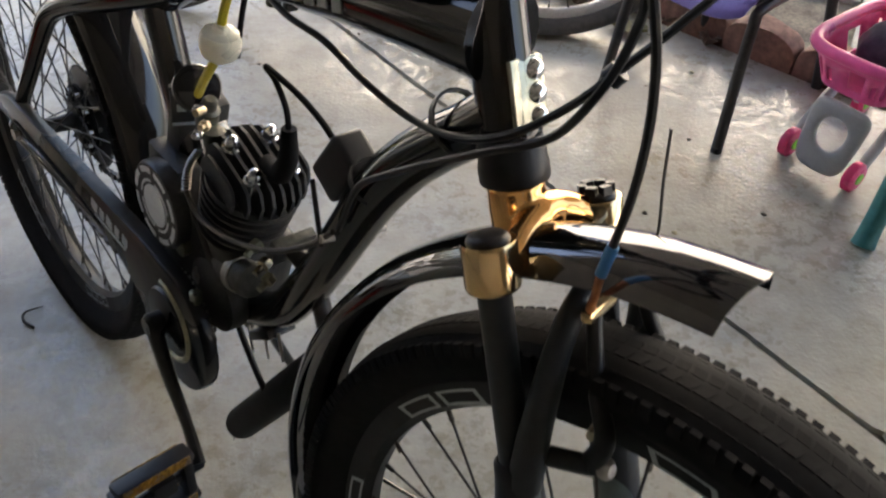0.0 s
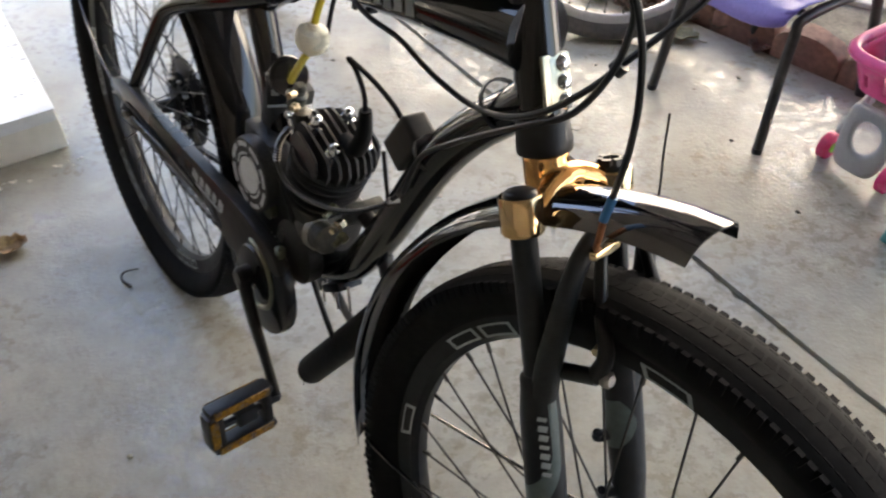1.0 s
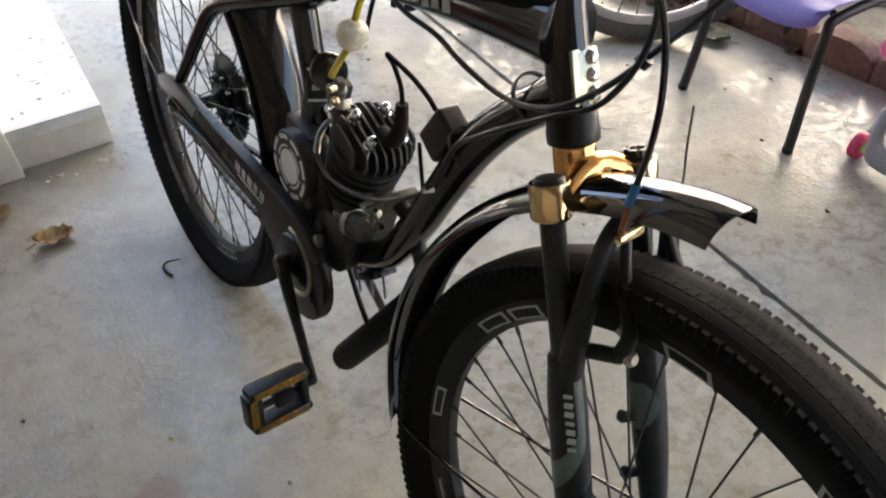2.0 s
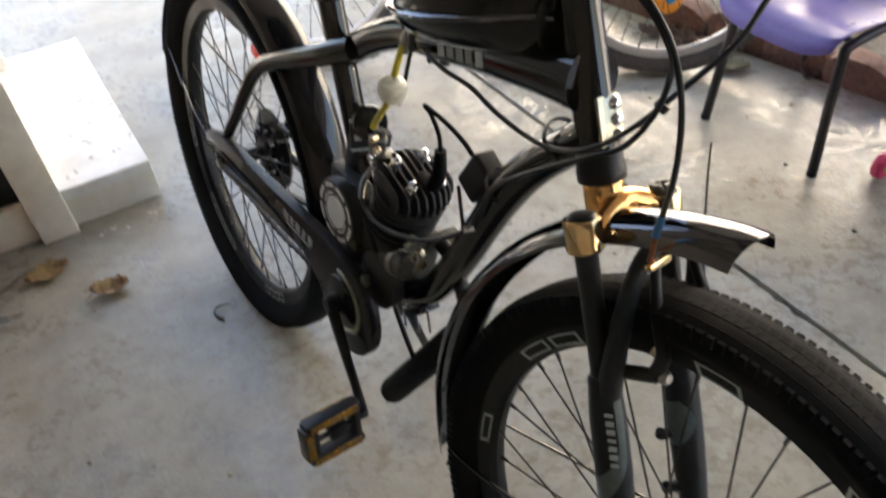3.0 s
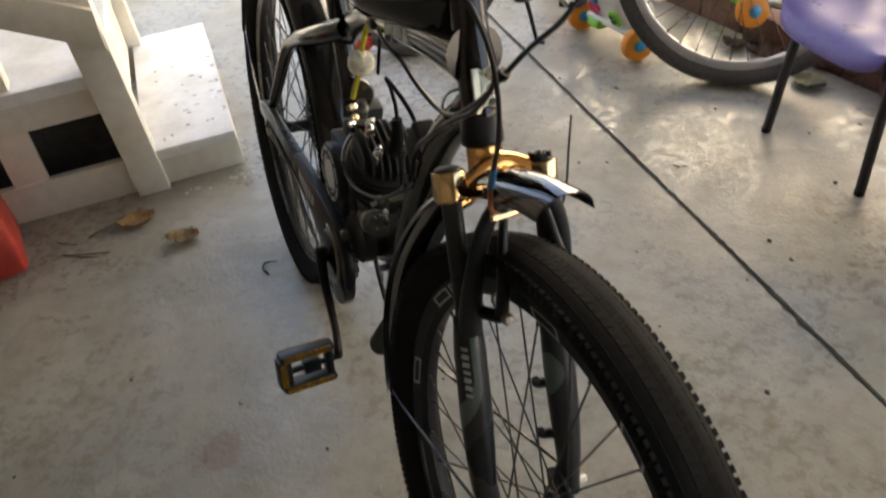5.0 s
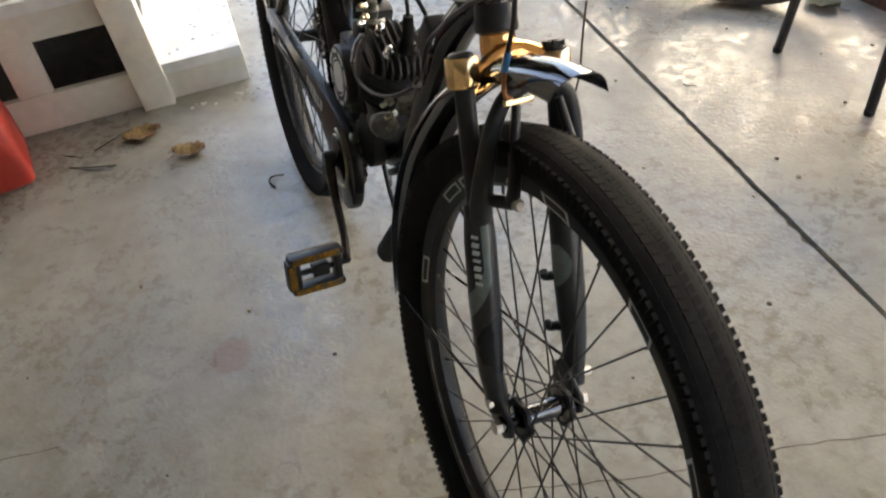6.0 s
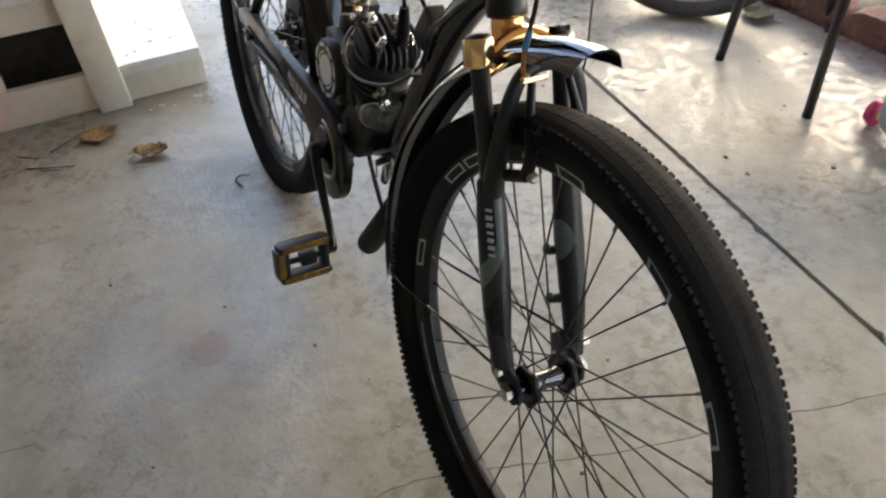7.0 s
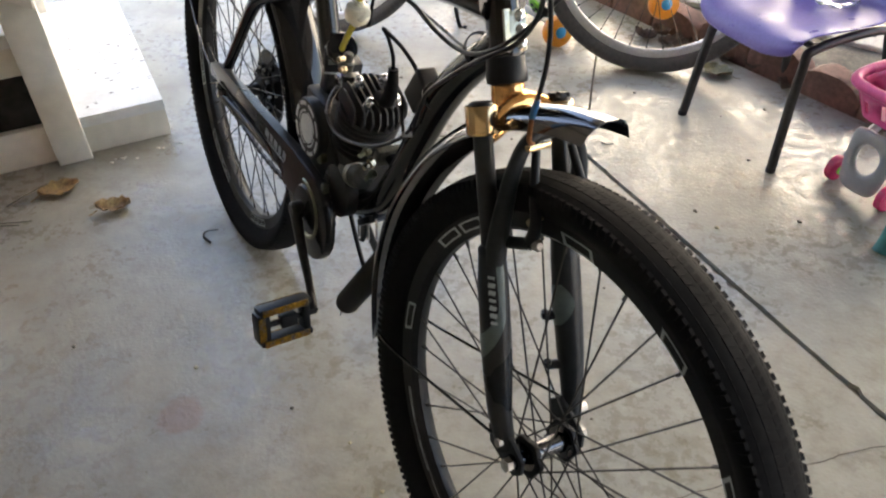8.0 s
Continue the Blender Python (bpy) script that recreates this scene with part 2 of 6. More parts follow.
# ---- mesh helpers ----
def part(name, bm, material, parent=None, label="", m=None, smooth=True):
    me = bpy.data.meshes.new(name)
    bmesh.ops.recalc_face_normals(bm, faces=bm.faces)
    bm.to_mesh(me)
    bm.free()
    return mesh_part(name, me, material, parent, label, m, smooth)


def mesh_part(name, me, material, parent=None, label="", m=None, smooth=True):
    if material and not me.materials:
        me.materials.append(material)
    if smooth:
        me.shade_smooth()
        me.set_sharp_from_angle(angle=radians(38))
    ob = new(name, me)
    if parent:
        ob.parent = parent
    if m is not None:
        ob.matrix_basis = m
    if label:
        ob["label"] = label
    return ob


def thing(name, m, label, category, group=""):
    ob = new(name)
    ob.empty_display_size = 0.1
    ob.matrix_basis = m
    return tagged(ob, label, category, group)


def spline(pts, steps=6):
    """Catmull-Rom through the points."""
    p = [Vector(q) for q in pts]
    if len(p) < 3:
        return p
    p = [2 * p[0] - p[1], *p, 2 * p[-1] - p[-2]]
    out = []
    for i in range(1, len(p) - 2):
        a, b, c, d = p[i - 1:i + 3]
        for k in range(steps):
            t = k / steps
            out.append(0.5 * (2 * b + (c - a) * t + (2 * a - 5 * b + 4 * c - d) * t * t + (3 * b - a - 3 * c + d) * t ** 3))
    return out + [p[-2]]


def sweep(bm, pts, r, seg=10, steps=6, cap=True, flat=1.0):
    """A round tube along a smooth line; r is one radius or a list spread along it. flat squeezes its second axis."""
    line = spline(pts, steps)
    n = len(line)
    rs = [r] * n if not isinstance(r, (list, tuple)) else list(np.interp(np.linspace(0, 1, n), np.linspace(0, 1, len(r)), r))
    up = Vector((0, 1, 0)) if abs((line[1] - line[0]).normalized().y) < 0.9 else Vector((0, 0, 1))
    rings = []
    for i, p in enumerate(line):
        d = (line[min(i + 1, n - 1)] - line[max(i - 1, 0)]).normalized()
        side = d.cross(up).normalized()
        up = side.cross(d).normalized()
        rings.append([bm.verts.new(p + (side * math.cos(a) + up * flat * math.sin(a)) * rs[i]) for a in (2 * math.pi * k / seg for k in range(seg))])
    for a, b in zip(rings, rings[1:]):
        for k in range(seg):
            bm.faces.new((a[k], a[(k + 1) % seg], b[(k + 1) % seg], b[k]))
    if cap:
        bm.faces.new(rings[0][::-1])
        bm.faces.new(rings[-1])
    return bm


def tube(pts, r, seg=10, steps=6, flat=1.0):
    return sweep(bmesh.new(), pts, r, seg, steps, True, flat)


def lathe(bm, prof, seg=24, m=Matrix()):
    """Turns a profile of (radius, height) round z; a radius of 0 closes it."""
    rings = []
    for r, h in prof:
        if r < 1e-6:
            rings.append([bm.verts.new(m @ Vector((0, 0, h)))])
        else:
            rings.append([bm.verts.new(m @ Vector((r * math.cos(2 * math.pi * k / seg), r * math.sin(2 * math.pi * k / seg), h))) for k in range(seg)])
    for a, b in zip(rings, rings[1:]):
        for k in range(seg):
            j = (k + 1) % seg
            q = [a[k % len(a)], a[j % len(a)], b[j % len(b)], b[k % len(b)]]
            q = [v for i, v in enumerate(q) if v not in q[:i]]
            if len(q) > 2:
                bm.faces.new(q)
    return bm


def turned(prof, seg=24, m=Matrix()):
    return lathe(bmesh.new(), prof, seg, m)


def box(bm, size, m=Matrix(), bevel=0.0, seg=2):
    made = bmesh.ops.create_cube(bm, size=1.0, matrix=m @ Matrix.Diagonal((*size, 1)))["verts"]
    if bevel:
        edges = list({e for v in made for e in v.link_edges})
        bmesh.ops.bevel(bm, geom=edges, offset=bevel, segments=seg, profile=0.6, affect="EDGES")
    return bm


def block(size, m=Matrix(), bevel=0.0, seg=2):
    return box(bmesh.new(), size, m, bevel, seg)


def plate(outline, y0, y1, bevel=0.0):
    """A flat plate: an outline in x, z, from y0 to y1."""
    bm = bmesh.new()
    a = [bm.verts.new((x, y0, z)) for x, z in outline]
    b = [bm.verts.new((x, y1, z)) for x, z in outline]
    fs = [bm.faces.new(a), bm.faces.new(b[::-1])]
    for i in range(len(a)):
        j = (i + 1) % len(a)
        bm.faces.new((a[i], b[i], b[j], a[j]))
    if bevel:
        edges = [e for f in fs for e in f.edges]
        bmesh.ops.bevel(bm, geom=edges, offset=bevel, segments=2, profile=0.6, affect="EDGES")
    return bm


def axis_pose(a, b):
    """A pose whose z runs from a towards b."""
    a, b = Vector(a), Vector(b)
    return Matrix.Translation(a) @ (b - a).to_track_quat("Z", "Y").to_matrix().to_4x4()


def rod(a, b, r, seg=10):
    h = (Vector(b) - Vector(a)).length
    return turned([(0, 0), (r, 0), (r, h), (0, h)], seg, axis_pose(a, b))


Y_AXIS = Matrix.Rotation(radians(-90), 4, "X")  # turns z to y


# ---- wheels ----
def tyre_mesh(R, w, bead, knobs, knob_depth=0.0042):
    bm = bmesh.new()
    prof = [(bead, w * 0.36), (bead + 0.006, w * 0.62), (bead + (R - bead) * 0.42, w * 0.93), (bead + (R - bead) * 0.66, w * 0.97), (R - 0.0118, w * 0.90),
            (R - 0.0082, w * 0.70), (R - knob_depth - 0.0008, w * 0.42), (R - knob_depth, 0.0)]
    prof = prof + [(r, -y) for r, y in prof[-2::-1]] + [(bead, 0)]
    n = 120
    rings = []
    for i in range(n):
        c, s_ = math.cos(2 * math.pi * i / n), math.sin(2 * math.pi * i / n)
        rings.append([bm.verts.new((r * c, y, r * s_)) for r, y in prof])
    for i in range(n):
        a, b = rings[i], rings[(i + 1) % n]
        for k in range(len(prof)):
            j = (k + 1) % len(prof)
            bm.faces.new((a[k], a[j], b[j], b[k]))

    tread = bmesh.new()

    def knob(ang, y, dt, dy, r0, r1, skew=0.0):
        vs = []
        for r, f in ((r0, 1.0), (r1, 0.8)):
            for t, yy in ((-dt, -dy), (dt, -dy), (dt, dy), (-dt, dy)):
                a = ang + (t * f + skew * yy) / R
                vs.append(tread.verts.new((r * math.cos(a), y + yy * f, r * math.sin(a))))
        for q in ((4, 5, 6, 7), (0, 1, 5, 4), (1, 2, 6, 5), (2, 3, 7, 6), (3, 0, 4, 7)):
            tread.faces.new([vs[k] for k in q])

    for i in range(knobs):
        a = 2 * math.pi * i / knobs
        for sgn in (-1, 1):
            knob(a, sgn * w * 0.94, 0.88 / knobs, w * 0.09, R - 0.021, R - 0.0112)
            knob(a + math.pi / knobs, sgn * w * 0.56, 1.02 / knobs, w * 0.15, R - 0.012, R - 0.0076, 0.15 * sgn)
            knob(a, sgn * w * 0.20, 1.06 / knobs, w * 0.15, R - 0.010, R - 0.0042, 0.2 * sgn)
    return bm, tread


def wheel(parent, name, place, R, w, rim_in, bead, tyre_mat, rim_mat, hub_mat, knobs, spoke_r=0.00125, turn=Matrix(), tyre_label="", words=()):
    m = turn @ Matrix.Translation(place)
    rw = w * 0.44
    prof = [(rim_in, -rw * 0.35), (rim_in + 0.006, -rw * 0.85), (bead - 0.004, -rw), (bead + 0.004, -rw * 1.02), (bead + 0.004, -rw * 0.8), (bead - 0.006, 0),
            (bead + 0.004, rw * 0.8), (bead + 0.004, rw * 1.02), (bead - 0.004, rw), (rim_in + 0.006, rw * 0.85), (rim_in, rw * 0.35), (rim_in, -rw * 0.35)]
    rim = part(name, turned(prof, 96, Y_AXIS), rim_mat, parent, "wheel with its rim", m)
    carcass, tread = tyre_mesh(R, w, bead, knobs)
    part("tyre", carcass, tyre_mat, rim, tyre_label)
    tagged(part("tread", tread, tyre_mat, rim, "small rubber tread blocks"), kind="stuff")
    hub = bmesh.new()
    lathe(hub, [(0, -0.064), (0.0045, -0.064), (0.0045, -0.058), (0.0105, -0.057), (0.0105, -0.046), (0.008, -0.045), (0.009, -0.036), (0.017, -0.034),
                (0.0255, -0.031), (0.0255, -0.027), (0.014, -0.024), (0.012, 0), (0.014, 0.024), (0.0255, 0.027), (0.0255, 0.031), (0.017, 0.034),
                (0.009, 0.036), (0.008, 0.045), (0.0105, 0.046), (0.0105, 0.057), (0.0045, 0.058), (0.0045, 0.064), (0, 0.064)], 20, Y_AXIS)
    part("hub", hub, hub_mat, rim, "axle hub with flanges")
    for sgn in (-1, 1):
        out = []
        for k in range(24):
            a, rr = 2 * math.pi * k / 24, 0.0285 if k % 4 in (0, 1) else 0.0255
            out.append((rr * math.cos(a), rr * math.sin(a)))
        part("hub_flange", plate(out, sgn * 0.0262, sgn * 0.0335, 0.0012), RIM_BLACK, rim, "black notched hub flange")
    for sgn in (-1, 1):
        nut = turned([(0, 0), (0.0092, 0), (0.0092, 0.008), (0.005, 0.0095), (0, 0.0095)], 6, Matrix.Translation((0, sgn * 0.0610, 0)) @ Y_AXIS @ pose(0, 0, -0.00475))
        part("axle_nut", nut, STEEL, rim, "steel axle nut")
    part("valve", rod((rim_in * 0.94, 0, -0.32 * rim_in), (rim_in * 0.83, 0, -0.283 * rim_in), 0.0032, 8), STEEL, rim, "steel tyre valve")
    meshes = {}
    for sgn in (-1, 1):
        for lead in (-1, 1):
            a = radians(62 * lead)
            bm = rod((0.0235 * math.cos(a), sgn * 0.029, 0.0235 * math.sin(a)), (rim_in + 0.001, sgn * 0.003, 0), spoke_r, 5)
            lathe(bm, [(0, 0), (spoke_r * 1.9, 0), (spoke_r * 1.9, 0.011), (0, 0.011)], 5, axis_pose((rim_in - 0.010, sgn * 0.0045, 0), (rim_in + 0.001, sgn * 0.003, 0)))
            me = bpy.data.meshes.new("spoke")
            bm.to_mesh(me)
            bm.free()
            meshes[sgn, lead] = me
    for i in range(36):
        key = (1 if i % 2 else -1, 1 if i // 2 % 2 else -1)
        mesh_part("spoke", meshes[key], SPOKE_STEEL, rim, "", Matrix.Rotation(-2 * math.pi * i / 36, 4, "Y"))
    for sgn in (-1, 1):
        for a0, a1, count, mt in words:
            bm = bmesh.new()
            r0, r1 = rim_in + 0.0065, bead - 0.0035
            strokes = []
            for i in range(count):
                # bars drawn in outline, slanted
                b0, b1 = (a0 + (a1 - a0) * (i + f) / count for f in (0.04, 0.90))
                t, d = 0.17, (b1 - b0) * 0.10
                strokes += [(b0, b1, 0, t), (b0, b1, 1 - t, 1), (b0, b0 + d, t, 1 - t), (b1 - d, b1, t, 1 - t)]
            if not count:
                # a long double line
                strokes = [(a0, a1, 0.30, 0.38), (a0, a1 - 3, 0.50, 0.60), (a0 + 6, a0 + 10, 0.38, 0.50), (a0 + 17, a0 + 20, 0.38, 0.50), (a1, a1 + 16, 0.34, 0.44)]
            for q0, q1, s0, s1 in strokes:
                vs = []
                for k in range(4):
                    a = radians(q0 + (q1 - q0) * k / 3)
                    for f in (s0, s1):
                        r = r0 + (r1 - r0) * f
                        yy = sgn * (rw * (0.85 + 0.15 * (r - rim_in - 0.006) / (bead - 0.01 - rim_in)) + 0.0008)
                        lean = (r - r0) * 0.5 / R
                        vs.append(bm.verts.new((r * math.cos(a + lean), yy, r * math.sin(a + lean))))
                for k in range(3):
                    bm.faces.new((vs[2 * k], vs[2 * k + 1], vs[2 * k + 3], vs[2 * k + 2]))
            part("rim_decal", bm, mt, rim, "pale lettering bars on the rim", smooth=False)
    return rim


# ---- the floor and the ground ----
def ribbon(pts, width, z=0.0012, wob=0.25):
    """A crooked thin strip lying on the ground."""
    bm = bmesh.new()
    rng = random.Random(len(pts) * 7 + 1)
    line = spline([(x, y, z) for x, y in pts], 8)
    prev = None
    for i, p in enumerate(line):
        d = (line[min(i + 1, len(line) - 1)] - line[max(i - 1, 0)]).normalized()
        s_ = Vector((-d.y, d.x, 0))
        o = s_ * (rng.random() - 0.5) * width * 2.2
        hw = width * (0.5 + wob * (rng.random() - 0.5)) * (0.25 if i in (0, len(line) - 1) else 1)
        cur = (bm.verts.new(p + o + s_ * hw), bm.verts.new(p + o - s_ * hw))
        if prev:
            bm.faces.new((prev[0], prev[1], cur[1], cur[0]))
        prev = cur
    return bm


def slab(outline, z0, z1, bevel=0.0):
    bm = bmesh.new()
    b = [bm.verts.new((x, y, z0)) for x, y in outline]
    t = [bm.verts.new((x, y, z1)) for x, y in outline]
    bm.faces.new(b[::-1])
    top = bm.faces.new(t)
    for i in range(len(b)):
        j = (i + 1) % len(b)
        bm.faces.new((b[i], b[j], t[j], t[i]))
    if bevel:
        bmesh.ops.bevel(bm, geom=list(top.edges), offset=bevel, segments=2, profile=0.5, affect="EDGES")
    return bm


JOINT = (Vector((-0.645, 2.612, 0)), Vector((0.744, 1.037, 0)))
jd = (JOINT[1] - JOINT[0]).normalized()
jn = Vector((-jd.y, jd.x, 0))


def on_joint(s, off=0.0):
    p = JOINT[0] + jd * s + jn * off
    return p.x, p.y


floor = part("floor", slab([(-4.4, -3.2), (3.4, -3.2), (3.4, 0.2), (0.96, 2.04), (-0.6, 3.28), (-1.8, 4.0), (-4.4, 4.0)], -0.12, -0.012), DIRT)
tagged(floor, "grey trowelled concrete carport floor in two slabs", "floor", kind="structure")
G = 0.0062
rng = random.Random(77)
lip = [[on_joint(-1.55 + 7.0 * i / 420, sgn * (G + max(0, rng.gauss(0.0, 0.0016)) + (rng.uniform(0.004, 0.010) if rng.random() < 0.02 else 0))) for i in range(421)] for sgn in (-1, 1)]
near = lip[0] + [(3.4, -2.12), (3.4, -3.2), (-4.4, -3.2), (-4.4, 4.0), (-1.75, 4.0)]
far = lip[1][::-1] + [(-1.60, 3.98), (-0.6, 3.27), (0.95, 2.03), (3.4, 0.2), (3.4, -2.08)]
part("slab", slab(near, -0.012, 0.0), CONCRETE, floor, smooth=False)
part("slab", slab(far, -0.012, 0.0), CONCRETE, floor, smooth=False)
part("crack", ribbon([(-0.12, 0.335), (-0.03, 0.375), (0.05, 0.443), (0.16, 0.50), (0.30, 0.565), (0.455, 0.65), (0.58, 0.735), (0.70, 0.80), (0.80, 0.86), (1.1, 1.0)], 0.0022), DIRT, floor, "hairline crack")
part("crack", ribbon([(-0.95, 0.14), (-0.83, 0.19), (-0.727, 0.254), (-0.65, 0.308)], 0.002), DIRT, floor, "hairline crack")

ground = part("ground", slab([(-900, -900), (900, -900), (900, 900), (-900, 900)], -0.6, -0.035), DRIVE)
tagged(ground, "sunlit pale concrete drive beyond the carport", "ground", kind="structure")

# pavers beyond the edging
paving = part("pavement", slab([(-0.9, 3.55), (0.98, 2.09), (3.4, 0.3), (3.4, 6.0), (-0.9, 6.0)], -0.034, -0.022), DIRT)
tagged(paving, "sunlit strip of worn concrete pavers", "pavement", kind="structure")
pv = Vector((0.36, 0.93, 0)).normalized()
pu = Vector((0.93, -0.36, 0)).normalized()
paver_mesh = bpy.data.meshes.new("paver")
bm = block((0.392, 0.592, 0.02), Matrix(), 0.004, 1)
bm.to_mesh(paver_mesh)
bm.free()
for i in range(-4, 6):
    for j in range(0, 6):
        c = Vector((0.60, 2.75, -0.012)) + pu * 0.4 * i + pv * (0.6 * j + (0.3 if i % 2 else 0))
        if (c.x - 0.0) * 0.62 + (c.y - 2.83) * 0.79 > 0.38 and c.y < 5.7 and c.x < 3.1:
            mesh_part("paver", paver_mesh, PAVER, paving, "", Matrix.Translation(c + Vector((0, 0, 0.003 * math.sin(i * 5 + j * 3)))) @ Matrix.Rotation(math.atan2(pu.y, pu.x), 4, "Z"), False)


def wall(name, a, b, z0, z1, thick, material, label):
    """An upright wall from a to b; its face lies on the line, its thickness to the right of it."""
    a, b = Vector((*a, 0)), Vector((*b, 0))
    d = (b - a).normalized()
    nn = Vector((d.y, -d.x, 0)) * thick
    bm = slab([(v.x, v.y) for v in (a, b, b + nn, a + nn)], z0, z1)
    return tagged(part(name, bm, material, smooth=False), label, "wall", kind="structure")


# three unseen walls, added dark to hold down the fill light
wall("wall_south", (-2.7, -3.2), (3.4, -3.2), -0.01, 2.3, 0.2, UNSEEN_BOARDS, "unseen grey-brown wall added at the back to cut fill light")
wall("wall_west", (-2.5, 1.8), (-2.5, -3.198), -0.01, 2.3, 0.2, UNSEEN_BOARDS, "unseen grey-brown wall added beside the steps to block western sky")
wall("wall_east", (3.4, -3.4), (3.4, -1.2), -0.01, 2.3, 0.2, UNSEEN_BOARDS, "unseen grey-brown side wall, kept short to let eastern light in")
# added out of view: throws sunlight back under the ceiling and onto the floor
wall("bounce_wall", (-2.6, 9.5), (11.0, 9.5), -0.04, 5.5, -0.25, BOUNCE_CREAM, "unseen cream wall added to bounce sunlight into the carport")
# unseen; its outline and height decide where sun and sky reach the floor
roof = part("ceiling", slab([(-4.7, -3.5), (3.7, -3.5), (3.7, 3.5), (-0.6, 3.5), (-1.0, 1.6), (-4.7, 1.6)], 2.3, 2.42), CEILING, smooth=False)
tagged(roof, "unseen carport ceiling, outlined to hold off sun and sky light", "ceiling", kind="structure")

# ---- the motor bicycle ----
BIKE = Matrix.Translation((-0.6144, 1.2015, 0.0)) @ Matrix.Rotation(radians(-44.25), 4, "Z") @ Matrix.Rotation(radians(-9.0), 4, "X") @ Matrix.Scale(1.0345, 4)
HEAD_ANGLE = 23.0
CROWN = Vector((0.929, 0, 0.745))
head_up = Vector((-math.sin(radians(HEAD_ANGLE)), 0, math.cos(radians(HEAD_ANGLE))))
STEER = Matrix.Translation(CROWN) @ Matrix.Rotation(radians(4.7), 4, head_up) @ Matrix.Translation(-CROWN)
REAR, FRONT, BB = Vector((0.024, -0.007, 0.3535)), Vector((1.1347, -0.009, 0.3551)), Vector((0.523, 0, 0.364))
bike = thing("motor_bicycle", BIKE, "black cruiser bicycle with petrol motor and gold fork crown", "bicycle")


def head(z):
    """A point on the steering axis, at that height."""
    return CROWN + head_up * ((z - CROWN.z) / head_up.z)


def leg(z, y):
    """A point on the line of a fork leg."""
    return Vector((0.962 + (0.7306 - z) * 0.405, y - 0.002, z))


def fore(z, y):
    """A point on the line that the brake and its arch follow."""
    return Vector((0.948 + (0.727 - z) * 0.40, y - 0.002, z))


words = [(148, 126, 2, DECAL), (184, 173, 1, DECAL), (203, 232, 0, DECAL), (99, 88, 1, DECAL), (68, 58, 1, DECAL), (39, 28, 1, DECAL), (300, 288, 1, DECAL)]
front_wheel = wheel(bike, "front_wheel", FRONT, 0.3590, 0.036, 0.282, 0.306, RUBBER, RIM_BLACK, FENDER_BLACK, 196, turn=STEER, tyre_label="wide knobbly black tyre", words=words)
rear_wheel = wheel(bike, "rear_wheel", REAR, 0.3545, 0.0365, 0.274, 0.300, RUBBER, RIM_BLACK, RIM_BLACK, 150, tyre_label="knobbly black tyre", words=[(200, 172, 5, DECAL), (250, 222, 5, DECAL), (300, 280, 4, DECAL)])

# frame
frame_part = part("frame", tube([(0.890, 0, 0.848), (0.82, 0, 0.838), (0.73, 0, 0.822), (0.64, 0, 0.802), (0.56, 0, 0.782), (0.48, 0, 0.745), (0.41, 0, 0.70)], [0.034, 0.031, 0.028, 0.025, 0.022, 0.021, 0.021], 16), BLACK_PAINT, bike, "curved black top tube")
part("head_tube", turned([(0, 0), (0.0215, 0), (0.0225, 0.004), (0.0205, 0.012), (0.0205, 0.14), (0.0225, 0.15), (0.0225, 0.16), (0, 0.16)], 24, axis_pose(head(0.785), head(0.96))), BLACK_PAINT, frame_part)
part("headset_cup", turned([(0, 0), (0.0232, 0), (0.0244, 0.002), (0.0246, 0.012), (0.0236, 0.016), (0.0232, 0.027), (0.0214, 0.031), (0.0212, 0.034), (0, 0.034)], 24, axis_pose(head(0.757), head(0.81))), PLASTIC_BLACK, frame_part, "black lower bearing cup")
part("down_tube", tube([(0.902, 0, 0.80), (0.875, 0, 0.772), (0.842, 0, 0.741), (0.808, 0, 0.702), (0.776, 0, 0.654), (0.747, 0, 0.60), (0.692, 0, 0.50), (0.63, 0, 0.42), (0.523, 0, 0.362)], [0.021, 0.021, 0.022, 0.023, 0.023, 0.022, 0.022, 0.021, 0.021], 14), BLACK_PAINT, frame_part, "curved black down tube")
part("seat_tube", tube([BB, (0.449, -0.003, 0.58), (0.374, -0.009, 0.79)], 0.0185, 14), BLACK_PAINT, frame_part)
part("bottom_bracket", turned([(0, -0.036), (0.023, -0.036), (0.023, 0.036), (0, 0.036)], 18, Matrix.Translation(BB) @ Y_AXIS), BLACK_PAINT, frame_part)
